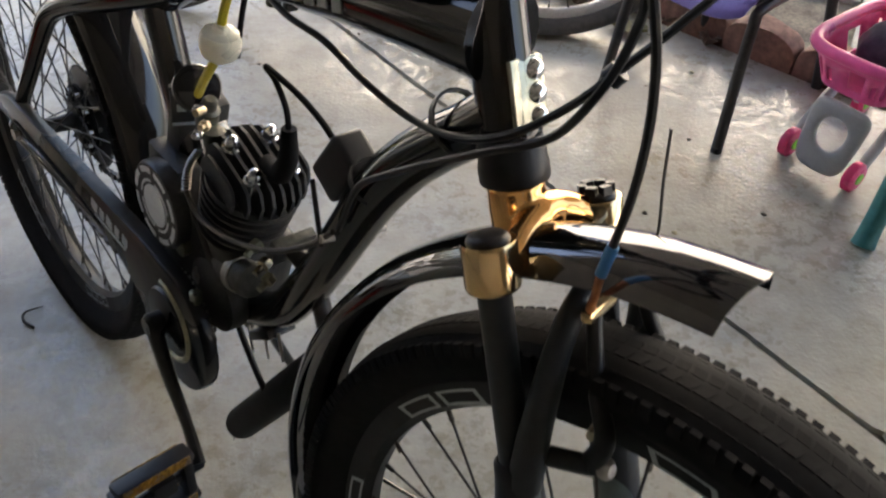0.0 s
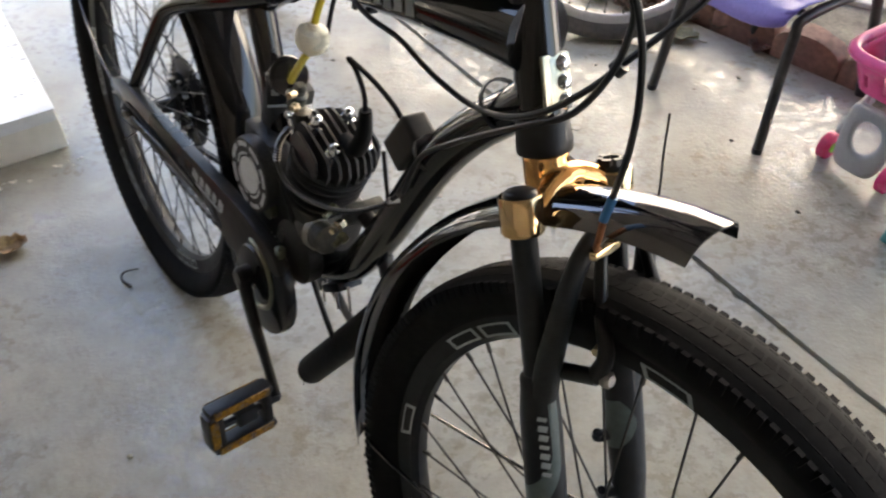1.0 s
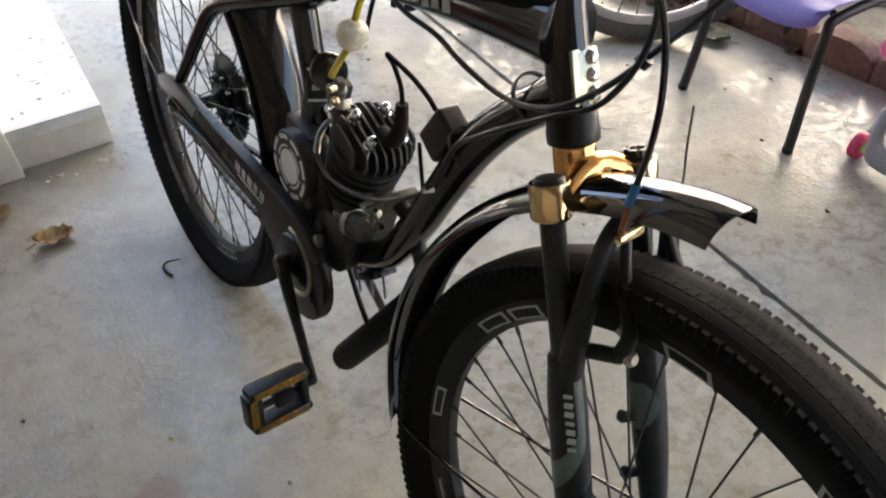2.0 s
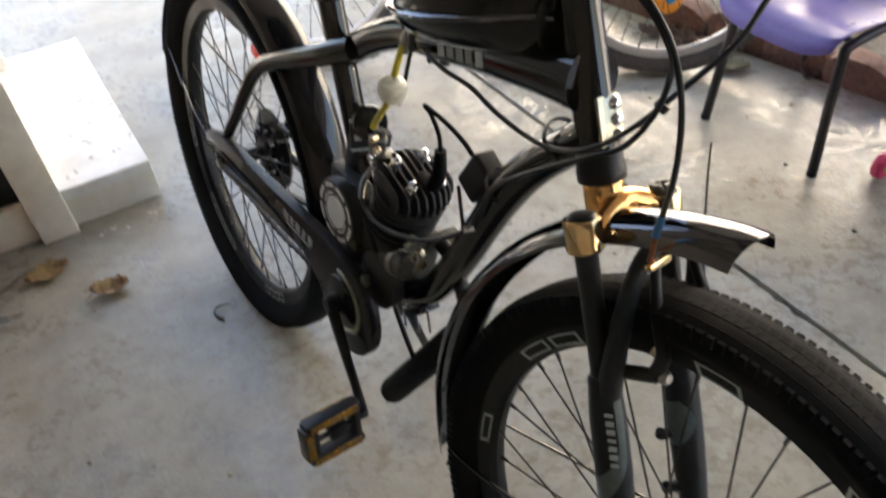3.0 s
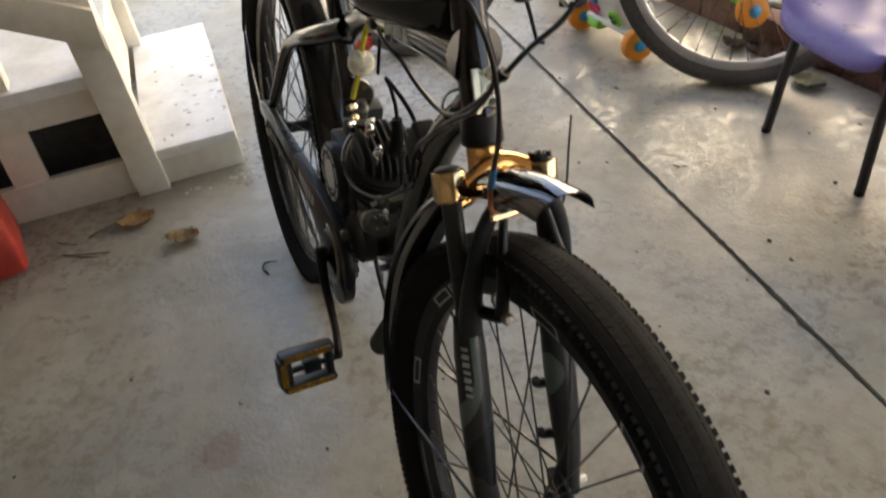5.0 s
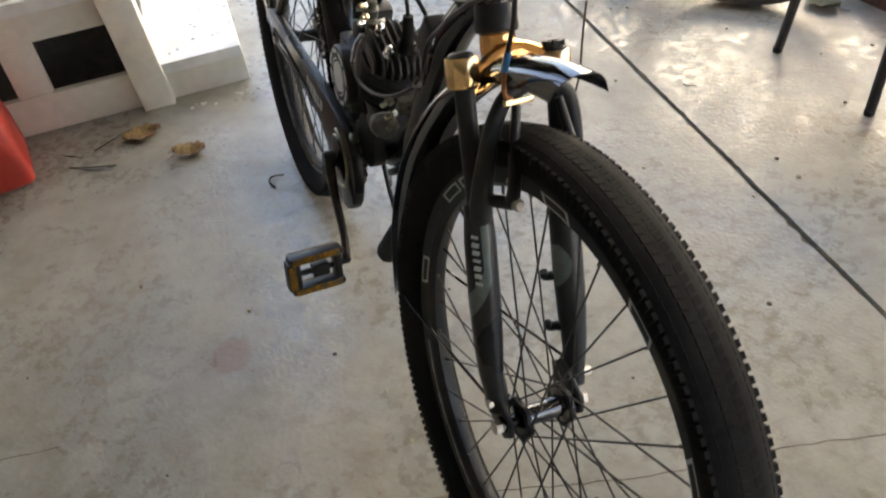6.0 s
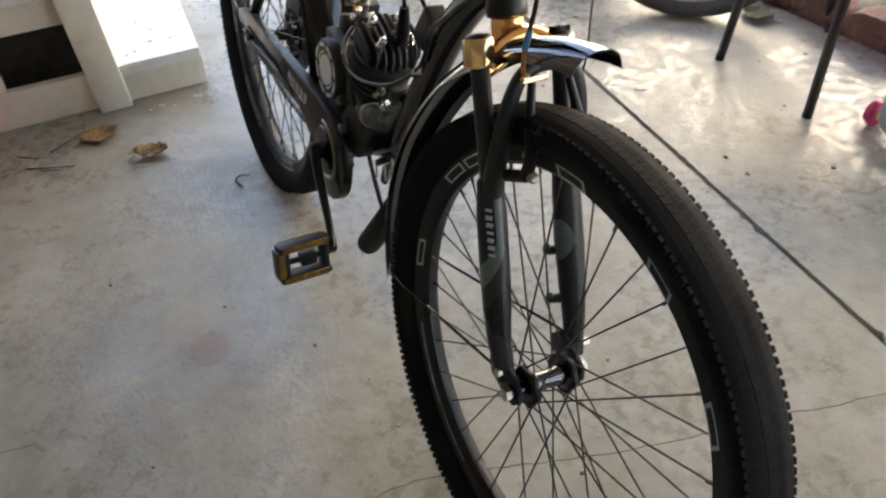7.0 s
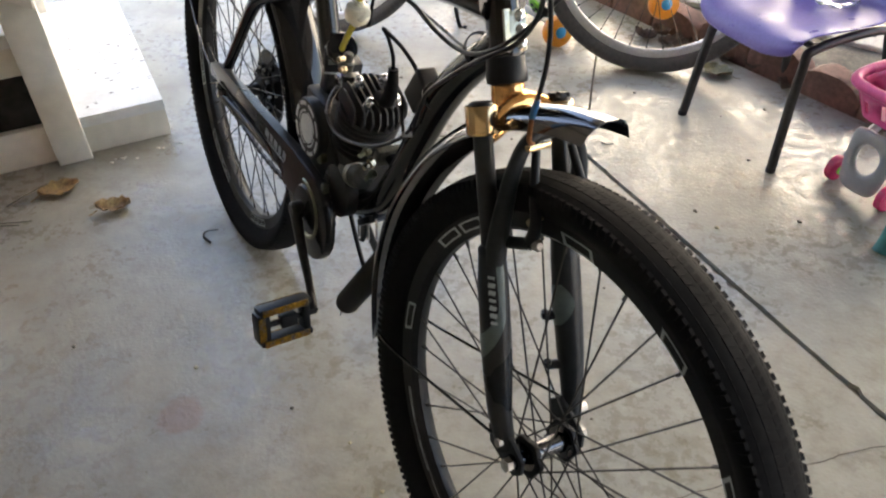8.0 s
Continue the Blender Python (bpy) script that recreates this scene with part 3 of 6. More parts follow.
for sgn in (-1, 1):
    part("seat_stay", tube([(0.455, sgn * 0.012, 0.727), (0.40, sgn * 0.028, 0.702), (0.33, sgn * 0.038, 0.672), (0.25, sgn * 0.043, 0.637), (0.195, sgn * 0.047, 0.605), (0.16, sgn * 0.052, 0.562), (0.112, sgn * 0.058, 0.492), (0.060, sgn * 0.064, 0.418), (0.025, sgn * 0.066, 0.368)], [0.019, 0.018, 0.0165, 0.015, 0.0135, 0.012, 0.011, 0.0105, 0.010], 12), BLACK_PAINT, frame_part)
    part("chain_stay", tube([(0.51, sgn * 0.02, 0.36), (0.42, sgn * 0.045, 0.352), (0.2, sgn * 0.055, 0.352), (0.045, sgn * 0.062, 0.352)], [0.015, 0.013, 0.011, 0.009], 10), BLACK_PAINT, frame_part)
    part("dropout", plate([(0.003, 0.333), (0.055, 0.336), (0.060, 0.368), (0.037, 0.393), (0.010, 0.386)], sgn * 0.060, sgn * 0.065, 0.0012), BLACK_PAINT, frame_part)
    part("stay_bolt", turned([(0, 0), (0.0055, 0), (0.0055, 0.008), (0.003, 0.0095), (0, 0.0095)], 6, pose(0.007, sgn * 0.066, 0.382, 90 * sgn, 0, 0)), STEEL, frame_part, "steel stay bolt")
# lettering on the top tube: bars
bm = bmesh.new()
for x, h in ((0.752, 0.016), (0.733, 0.014), (0.715, 0.016), (0.697, 0.013), (0.679, 0.015)):
    box(bm, (0.011, 0.0014, h), pose(x, -0.0292 + 0.028 * (0.752 - x), 0.823 - (0.752 - x) * 0.2, 0, -11, 2))
part("tube_lettering", bm, DECAL, frame_part, "white lettering bars", smooth=False)
for x, z in ((0.632, 0.776), (0.658, 0.782)):
    part("cable_guide", block((0.008, 0.012, 0.010), pose(x, -0.006, z), 0.002), PLASTIC_BLACK, frame_part)

# fork
fork = part("fork", turned([(0, 0), (0.0165, 0), (0.0165, 0.05), (0, 0.05)], 20, axis_pose(head(0.715), head(0.80))), GOLD, bike, "gold steerer stub", STEER)
YS = 0.058
top_c = head(0.736)
ring_mid = leg(0.720, 0)
bm = bmesh.new()
lathe(bm, [(0, -0.026), (0.0150, -0.026), (0.0185, -0.020), (0.0200, -0.008), (0.0205, 0.004), (0.0200, 0.022), (0, 0.023)], 28, axis_pose(top_c, head(0.9)))
# one arched yoke runs from ring to ring across the front of the column
yoke = [ring_mid + Vector((-0.003, -YS + 0.008, 0.006)), ring_mid + Vector((-0.006, -0.036, 0.0135)), ring_mid + Vector((-0.014, -0.016, 0.0195)), ring_mid + Vector((-0.019, 0.002, 0.0215)),
        ring_mid + Vector((-0.020, 0.020, 0.0210)), ring_mid + Vector((-0.014, 0.038, 0.0165)), ring_mid + Vector((-0.006, YS - 0.004, 0.0085))]
sweep(bm, yoke, [0.0115, 0.0085, 0.0100, 0.0130, 0.0125, 0.0125, 0.0145], 18, 8, True, 1.0)
for sgn in (-1, 1):
    sweep(bm, [top_c + Vector((0.0, 0, -0.014)), top_c.lerp(ring_mid, 0.6) + Vector((0.002, sgn * 0.026, -0.012)), ring_mid + Vector((-0.003, sgn * (YS - 0.006), -0.010))], [0.012, 0.0085, 0.009], 14, 8, True, 1.0)
crown = part("crown", bm, GOLD, fork, "polished gold fork crown")
cast = crown.modifiers.new("cast", "REMESH")
cast.mode, cast.voxel_size, cast.use_smooth_shade = "VOXEL", 0.0011, True
soften = crown.modifiers.new("soften", "SMOOTH")
soften.factor, soften.iterations = 0.5, 14
for sgn in (-1, 1):
    lift = 0.013 if sgn < 0 else 0.006
    up = axis_pose(leg(0.703 + lift, sgn * YS), leg(0.80 + lift, sgn * YS))
    part("crown_ring", turned([(0.0, 0.004), (0.0168, 0.004), (0.0182, 0.006), (0.0184, 0.007), (0.0184, 0.034), (0.0176, 0.0365), (0.0150, 0.0365), (0, 0.034)], 32, up), PALE_BRASS, fork, "pale brass ring of the fork crown")
    part("crown_plug", turned([(0, 0.034), (0.0142, 0.0355), (0.0142, 0.0375), (0.0132, 0.0395), (0.0110, 0.0408), (0.006, 0.0414), (0, 0.0415)], 24, up), PLASTIC_BLACK, fork, "black plastic plug in the fork crown")
    if sgn > 0:
        # the adjuster on this leg is notched round its edge
        bm = bmesh.new()
        for k in range(6):
            box(bm, (0.006, 0.0075, 0.007), up @ Matrix.Rotation(radians(60 * k + 15), 4, "Z") @ Matrix.Translation((0.0098, 0, 0.0425)))
        part("adjuster_teeth", bm, PLASTIC_BLACK, fork, "notched black adjuster knob", smooth=False)
    part("stanchion", rod(leg(0.722, sgn * YS), leg(0.57, sgn * 0.0565), 0.0114, 18), SATIN_BLACK, fork)
    line = [leg(z, sgn * yy) + Vector((dx, 0, 0)) for z, yy, dx in ((0.598, 0.0555, 0), (0.56, 0.057, 0.0), (0.50, 0.058, 0.0), (0.45, 0.059, 0.0), (0.41, 0.0595, 0.0), (0.385, 0.0575, 0.001), (0.360, 0.0555, 0.002))]
    lower = part("fork_leg", tube(line, [0.0155, 0.0185, 0.0190, 0.0180, 0.0155, 0.0135, 0.0125], 18), SATIN_BLACK, fork, "satin black lower fork leg")
    part("leg_collar", turned([(0, -0.004), (0.0165, -0.004), (0.0165, 0.006), (0.0138, 0.010), (0, 0.010)], 20, axis_pose(leg(0.592, sgn * 0.0555), leg(0.70, sgn * 0.0555))), PLASTIC_BLACK, lower)
    part("fork_end", plate([(FRONT.x - 0.055, 0.372), (FRONT.x - 0.038, 0.392), (FRONT.x - 0.004, 0.376), (FRONT.x + 0.014, 0.366), (FRONT.x + 0.017, 0.348), (FRONT.x + 0.006, 0.336), (FRONT.x - 0.010, 0.338), (FRONT.x - 0.045, 0.350)], FRONT.y + sgn * 0.047, FRONT.y + sgn * 0.053, 0.0012), SATIN_BLACK, lower)
    part("brake_boss", rod(fore(0.600, sgn * 0.050) + Vector((0.008, 0, 0)), fore(0.606, sgn * 0.042) + Vector((0.066, 0, 0.021)), 0.0075, 12), SATIN_BLACK, lower)
    if sgn > 0:
        for z in (0.492, 0.430):
            lug = leg(z, 0.052)
            part("mount_lug", tube([lug + Vector((-0.004, 0, 0)), lug + Vector((-0.010, -0.010, -0.002)), lug + Vector((-0.014, -0.019, -0.004)), lug + Vector((-0.014, -0.022, 0.004))], [0.009, 0.0065, 0.0055, 0.005], 10), SATIN_BLACK, lower, "small cast mounting lug")
    # grey swoosh: a stripe down the front that swings to the outer side; on the other leg a crescent
    def skin(z, phi):
        yy = np.interp(z, (0.45, 0.50, 0.56, 0.598), (0.059, 0.058, 0.057, 0.0555))
        rr = np.interp(z, (0.41, 0.45, 0.50, 0.56, 0.598), (0.0155, 0.0180, 0.0190, 0.0185, 0.0155)) + 0.0004
        a = radians(phi)
        return leg(z, sgn * yy) + Vector((math.cos(a) * 0.93, sgn * math.sin(a), 0.37 * math.cos(a))) * rr

    bm = bmesh.new()
    rows = []
    for k in range(21):
        f = k / 20
        if sgn < 0:
            # along the stripe: its middle line and half width
            phi = 8 + 128 * max(0.0, (f - 0.42) / 0.58) ** 1.25
            z = 0.588 - 0.100 * (1 - (1 - f) ** 1.7)
            ends = ((phi - 17 + 10 * f, z - 0.017 * f), (phi + 17 - 10 * f, z + 0.012 * f))
        else:
            z = 0.535 - 0.050 * f
            edge = -100 + 84 * math.sin(math.pi * (0.12 + 0.80 * f)) ** 0.8
            ends = ((-128, z - 0.004), (edge, z))
        row = []
        for q in range(6):
            g = q / 5
            row.append(bm.verts.new(skin(ends[0][1] + (ends[1][1] - ends[0][1]) * g, ends[0][0] + (ends[1][0] - ends[0][0]) * g)))
        rows.append(row)
    for r0, r1 in zip(rows, rows[1:]):
        for q in range(5):
            bm.faces.new((r0[q], r0[q + 1], r1[q + 1], r1[q]))
    part("leg_swoosh", bm, GREY_DECAL, lower, "grey swoosh")
    if sgn < 0:
        bm = bmesh.new()
        for i in range(7):
            z, a = 0.566 - i * 0.0086, radians(-46)
            c_ = leg(z, sgn * 0.0578) + Vector((math.cos(a) * 0.0190, sgn * -math.sin(a) * 0.0190, 0.009))
            face = Vector((math.cos(a), sgn * -math.sin(a), 0.42)).to_track_quat("Y", "Z").to_matrix().to_4x4()
            box(bm, (0.0082, 0.0012, 0.0050 if i % 3 else 0.0032), Matrix.Translation(c_) @ face)
        part("leg_lettering", bm, DECAL, lower, "white lettering bars down the leg", smooth=False)
arch = [fore(0.545, -0.0565) + Vector((0.012, 0, 0.0)), fore(0.60, -0.057) + Vector((0.026, 0, 0.007)), fore(0.645, -0.054) + Vector((0.040, 0, 0.014)), fore(0.682, -0.046) + Vector((0.050, 0, 0.020)), fore(0.706, -0.030) + Vector((0.056, 0, 0.024)), fore(0.712, 0) + Vector((0.058, 0, 0.026))]
arch += [Vector((p.x, -p.y, p.z)) for p in arch[-2::-1]]
part("fork_arch", tube(arch, [0.0125, 0.0118, 0.0098, 0.0085, 0.0078, 0.0078, 0.0078, 0.0085, 0.0098, 0.0118, 0.0125], 12, 6, 1.15), SATIN_BLACK, fork, "satin black brake arch over the tyre")
# rim brake
for sgn in (-1, 1):
    p0 = fore(0.606, sgn * 0.040) + Vector((0.064, 0, 0.020))
    arm = part("brake_arm", tube([p0, p0 + Vector((0.004, sgn * 0.004, 0.03)), p0 + Vector((-0.016, -sgn * 0.004, 0.055)), p0 + Vector((-0.038, -sgn * 0.014, 0.096))], [0.0085, 0.007, 0.006, 0.005], 10), PLASTIC_BLACK, fork, "black brake arm")
    part("arm_bolt", turned([(0, 0), (0.007, 0), (0.0075, 0.005), (0.005, 0.008), (0, 0.009)], 10, axis_pose(p0, p0 + Vector((1, 0, 0.4))) @ pose(0, 0, 0.008)), STEEL, arm, "steel pivot bolt")
    pad = p0 + Vector((-0.016, -sgn * 0.020, 0.026))
    part("brake_pad", block((0.052, 0.010, 0.012), Matrix.Translation(pad + Vector((-0.004, 0, 0.005))) @ pose(0, 0, 0, 0, -24, 0), 0.003), RUBBER, arm, "black brake pad")
    part("pad_bolt", rod(pad + Vector((0.006, sgn * 0.002, 0)), pad + Vector((0.012, sgn * 0.026, 0)), 0.0042, 8), BRASS, arm, "brass pad adjuster")
bracket_at = Vector((1.0245, -0.028, 0.728))
part("brake_link", block((0.008, 0.036, 0.0075), Matrix.Translation(bracket_at) @ pose(0, 0, 0, -4, -20, 8), 0.002), PALE_BRASS, fork, "pale brass brake link plate")
part("noodle", tube([(1.030, -0.0525, 0.770), (1.030, -0.051, 0.752), (1.027, -0.046, 0.738), (1.024, -0.036, 0.731)], 0.0027, 8), RUST, fork, "rusty bent brake pipe")
part("noodle_band", rod((1.0315, -0.0515, 0.789), (1.0300, -0.0525, 0.768), 0.0036, 10), BLUE_TAPE, fork, "blue band on the cable")
part("cable_stub", tube([(1.014, 0.050, 0.700), (1.010, 0.056, 0.738), (0.999, 0.060, 0.777), (0.991, 0.063, 0.811)], 0.0012, 6), SPOKE_STEEL, fork, "thin loose wire end")


def fender_mesh(centre, arc, half, depth, depth_end=None, flare=0.0, thick=0.0016, n=44, point=0.0):
    """A curved mudguard; arc: rows of (degrees, radius) from one end to the other."""
    bm = bmesh.new()
    rows = []
    cross = 15
    for shell in (0, 1):
        grid = []
        for i in range(n + 1):
            f = i / n
            ang = radians(np.interp(f, [k / (len(arc) - 1) for k in range(len(arc))], [a for a, _ in arc]))
            rad = np.interp(f, [k / (len(arc) - 1) for k in range(len(arc))], [r for _, r in arc])
            row = []
            for k in range(cross):
                v = -1 + 2 * k / (cross - 1)
                w = half * (1 + flare * max(0, f - 0.7) / 0.3)
                aa = ang
                if point and f > 0.85:
                    aa = ang - radians(point) * (1 - abs(v)) * (f - 0.85) / 0.15
                rr = rad - (depth + ((depth if depth_end is None else depth_end) - depth) * f ** 1.5) * (1 - math.sqrt(1 - 0.94 * v * v)) / 0.755 - thick * shell
                row.append(bm.verts.new((centre.x + rr * math.cos(aa), centre.y + v * w, centre.z + rr * math.sin(aa))))
            grid.append(row)
        rows.append(grid)
    for g in rows:
        for a, b in zip(g, g[1:]):
            for k in range(cross - 1):
                bm.faces.new((a[k], a[k + 1], b[k + 1], b[k]))
    o, q = rows
    for i in range(n):
        for k in (0, cross - 1):
            bm.faces.new((o[i][k], o[i + 1][k], q[i + 1][k], q[i][k]))
    for k in range(cross - 1):
        for i in (0, n):
            bm.faces.new((o[i][k], o[i][k + 1], q[i][k + 1], q[i][k]))
    return bm


front_fender = part("front_fender", fender_mesh(FRONT, [(194, 0.386), (176, 0.399), (158, 0.407), (144, 0.410), (132, 0.4165), (122, 0.4225), (112, 0.4295), (103, 0.4355), (95.0, 0.4400)], 0.034, 0.020, 0.026, point=1.0), FENDER_BLACK, bike, "glossy black front mudguard", STEER)
part("fender_flap", block((0.004, 0.05, 0.03), Matrix.Translation((FRONT.x - 0.358, 0, FRONT.z - 0.115)) @ pose(0, 0, 0, 0, 14, 0), 0.0015), PLASTIC_BLACK, front_fender)
for sgn in (-1, 1):
    a = Vector((FRONT.x - 0.355, sgn * 0.036, FRONT.z - 0.055))
    part("fender_stay", tube([a, a + Vector((0.05, sgn * 0.012, 0.0)), Vector((FRONT.x - 0.022, sgn * 0.066, FRONT.z + 0.018))], 0.0022, 8), BLACK_PAINT, front_fender, "black wire mudguard stay")
    part("stay_nut", turned([(0, -0.006), (0.006, -0.006), (0.006, 0.006), (0.003, 0.008), (0, 0.008)], 6, Matrix.Translation((FRONT.x - 0.022, sgn * 0.068, FRONT.z + 0.018)) @ Y_AXIS), STEEL, front_fender, "steel stay nut")
rear_fender = part("rear_fender", fender_mesh(REAR, [(165, 0.378), (120, 0.381), (80, 0.382), (40, 0.382), (10, 0.381), (-8, 0.382)], 0.037, 0.018), BLACK_PAINT, bike, "glossy black rear mudguard")
part("fender_flap", block((0.004, 0.06, 0.04), Matrix.Translation((-0.342, -0.004, 0.352 + 0.075)) @ pose(0, 0, 0, 0, -10, 0), 0.0015), PLASTIC_BLACK, rear_fender)
for sgn in (-1, 1):
    part("fender_stay", tube([(-0.305, sgn * 0.038, 0.476), (-0.125, sgn * 0.062, 0.416), (0.007, sgn * 0.072, 0.382)], 0.0022, 8), BLACK_PAINT, rear_fender, "black wire mudguard stay")

# saddle
post_top = Vector((0.365, 0, 0.845))
seat_post = part("seat_post", rod((0.388, 0, 0.78), post_top, 0.0128, 16), WORN_BLACK, bike, "dark saddle post", Matrix.Translation((-0.011, -0.009, 0)))
part("post_clamp", turned([(0, 0), (0.022, 0), (0.0235, 0.004), (0.0235, 0.026), (0.022, 0.03), (0, 0.03)], 18, axis_pose((0.389, 0, 0.772), (0.37, 0, 0.83))), BLACK_PAINT, seat_post)
part("seat_clamp", block((0.030, 0.026, 0.048), pose(0.405, -0.012, 0.800, 0, -12, 0), 0.004), WORN_BLACK, seat_post, "dark clamp block on the post")
part("clamp_stub", rod((0.415, 0.0, 0.806), (0.425, 0.034, 0.809), 0.0045, 8), WORN_BLACK, seat_post)
part("clamp_bolt", rod((0.352, -0.035, 0.79), (0.352, 0.03, 0.79), 0.005, 8), STEEL, seat_post)
bm = bmesh.new()
n, cr = 18, 16
rows = []
for i in range(n + 1):
    f = i / n
    x = 0.192 + 0.295 * f
    w = np.interp(f, [0, 0.06, 0.2, 0.4, 0.6, 0.8, 0.95, 1], [0.06, 0.108, 0.128, 0.112, 0.074, 0.048, 0.038, 0.016])
    zt = np.interp(f, [0, 0.1, 0.25, 0.5, 0.8, 1], [0.896, 0.924, 0.934, 0.926, 0.928, 0.914])
    dz = np.interp(f, [0, 0.1, 0.3, 0.6, 1], [0.06, 0.085, 0.098, 0.074, 0.045])
    row = []
    for k in range(cr):
        a = 2 * math.pi * k / cr
        cx, sx = math.cos(a), math.sin(a)
        yy = w * math.copysign(abs(cx) ** 0.6, cx)
        zz = zt - dz / 2 + dz / 2 * math.copysign(abs(sx) ** 0.7, sx)
        if sx > 0:
            zz -= 0.006 * (1 - abs(cx)) if f < 0.7 else 0
        row.append(bm.verts.new((x, yy, zz)))
    rows.append(row)
for a, b in zip(rows, rows[1:]):
    for k in range(cr):
        bm.faces.new((a[k], a[(k + 1) % cr], b[(k + 1) % cr], b[k]))
bm.faces.new(rows[0])
bm.faces.new(rows[-1][::-1])
saddle = part("saddle", bm, LEATHER, bike, "wide padded black vinyl saddle", Matrix.Translation((-0.012, -0.012, 0)))
part("saddle_tag", block((0.03, 0.0015, 0.006), pose(0.45, -0.046, 0.893, 0, -12, -10)), DECAL, saddle, "pale maker's bar")
for sgn in (-1, 1):
    part("saddle_rail", tube([(0.27, sgn * 0.05, 0.852), (0.31, sgn * 0.026, 0.843), (0.40, sgn * 0.022, 0.845), (0.49, sgn * 0.012, 0.88)], 0.0038, 8), STEEL, saddle)
    part("saddle_spring", turned([(0.014, 0), (0.017, 0.005), (0.014, 0.01), (0.017, 0.015), (0.014, 0.02), (0.017, 0.025), (0.014, 0.03), (0.017, 0.035), (0.014, 0.04)], 14, pose(0.275, sgn * 0.06, 0.815)), STEEL, saddle)
part("saddle_clamp", block((0.03, 0.055, 0.03), pose(0.366, 0, 0.847), 0.005), BLACK_PAINT, saddle)

# tank
def tank_half(f):
    return 0.004 + 0.081 * min(1, max(0.0, math.sin(math.pi * min(1, f * 1.05 + 0.02))) ** 0.55) if f < 0.95 else 0.03 * (1 - f) / 0.05 + 0.012


bm = bmesh.new()
rows = []
n, cr = 24, 24
for i in range(n + 1):
    f = i / n
    w, h = tank_half(f), 0.066 * math.sin(math.pi * (0.106 + 0.814 * f ** 0.8)) ** 0.753
    row = []
    for k in range(cr):
        a = 2 * math.pi * k / cr
        cx, sx = math.cos(a), math.sin(a)
        row.append(bm.verts.new((0.588 + 0.265 * f, w * math.copysign(abs(cx) ** 0.8, cx), 0.839 + 0.061 * f + (h * abs(sx) ** 0.9 if sx > 0 else -0.048 * abs(sx) ** 1.4))))
    rows.append(row)
for a, b in zip(rows, rows[1:]):
    for k in range(cr):
        bm.faces.new((a[k], a[(k + 1) % cr], b[(k + 1) % cr], b[k]))
bm.faces.new(rows[0])
bm.faces.new(rows[-1][::-1])
tank = part("fuel_tank", bm, BLACK_PAINT, bike, "glossy black teardrop fuel tank on the top tube")
bm = bmesh.new()
loop = [(-0.02, 0.0)] + [(f, tank_half(f) + 0.003) for f in (0.02, 0.08, 0.18, 0.32, 0.5, 0.66, 0.8, 0.9)] + [(1.0, 0.022)]
line = [(0.588 + 0.265 * f, -y, 0.839 + 0.061 * f) for f, y in loop[::-1]] + [(0.588 + 0.265 * f, y, 0.839 + 0.061 * f) for f, y in loop[1:]]
sweep(bm, line, 0.0038, 10, 5, True, 1.1)
part("tank_seam", bm, DARK_CHROME, tank, "dark chromed seam round the tank")
part("seam_tab", block((0.006, 0.020, 0.020), pose(0.580, -0.002, 0.838, 0, 18, 0), 0.002), BLACK_PAINT, tank, "small black tab at the tank's tail")
cap_at = pose(0.733, 0, 0.928, 0, 10, 0)
part("filler_cap", turned([(0, -0.02), (0.0185, -0.02), (0.0185, 0.014), (0.0212, 0.016), (0.0215, 0.036), (0.0205, 0.038), (0, 0.039)], 24, cap_at), PLASTIC_BLACK, tank, "dark filler cap with a chrome top")
part("cap_top", turned([(0, 0.040), (0.0209, 0.0385), (0.0212, 0.041), (0.0185, 0.0425), (0.0175, 0.041), (0, 0.041)], 24, cap_at), CHROME, tank, "chrome cap top")
part("tank_strap", block((0.014, 0.054, 0.052), pose(0.615, 0, 0.806, 0, 10, 0), 0.006), PLASTIC_BLACK, tank)
part("fuel_tap", tube([(0.597, -0.012, 0.812), (0.595, -0.020, 0.79), (0.594, -0.022, 0.772)], 0.006, 8), CAST_ALU, tank)

# fuel line
fuel = part("fuel_line", tube([(0.595, -0.024, 0.782), (0.594, -0.031, 0.760), (0.590, -0.033, 0.741)], 0.0042, 8), FUEL_LINE, bike, "yellow plastic fuel line")
part("fuel_filter", turned([(0, -0.021), (0.006, -0.02), (0.008, -0.014), (0.0165, -0.011), (0.019, -0.004), (0.019, 0.004), (0.0165, 0.011), (0.008, 0.014), (0.006, 0.02), (0, 0.021)], 20, axis_pose((0.587, -0.033, 0.724), (0.594, -0.034, 0.76))), FILTER, fuel, "milky round fuel filter")
part("fuel_hose", tube([(0.582, -0.033, 0.709), (0.568, -0.034, 0.690), (0.552, -0.034, 0.668), (0.540, -0.033, 0.651)], 0.0045, 8), FUEL_LINE, fuel, "yellow plastic hose")
part("breather_hose", tube([(0.602, 0.006, 0.792), (0.578, 0.004, 0.775), (0.566, 0.002, 0.738), (0.556, 0.002, 0.69)], 0.0028, 8), RUBBER, fuel, "thin black breather hose")

# motor
EY = 0.008
tilt_pose = Matrix.Translation((0.594, EY - 0.006, 0.591)) @ Matrix.Rotation(radians(22), 4, "Y")
crank_c = Vector((0.535, EY, 0.445))
motor = part("motor", block((0.115, 0.09, 0.105), Matrix.Translation(crank_c) @ pose(0, 0, 0, 0, 14, 0), 0.018, 3), CAST_BLACK, bike, "small black two-stroke motor")
bm = bmesh.new()
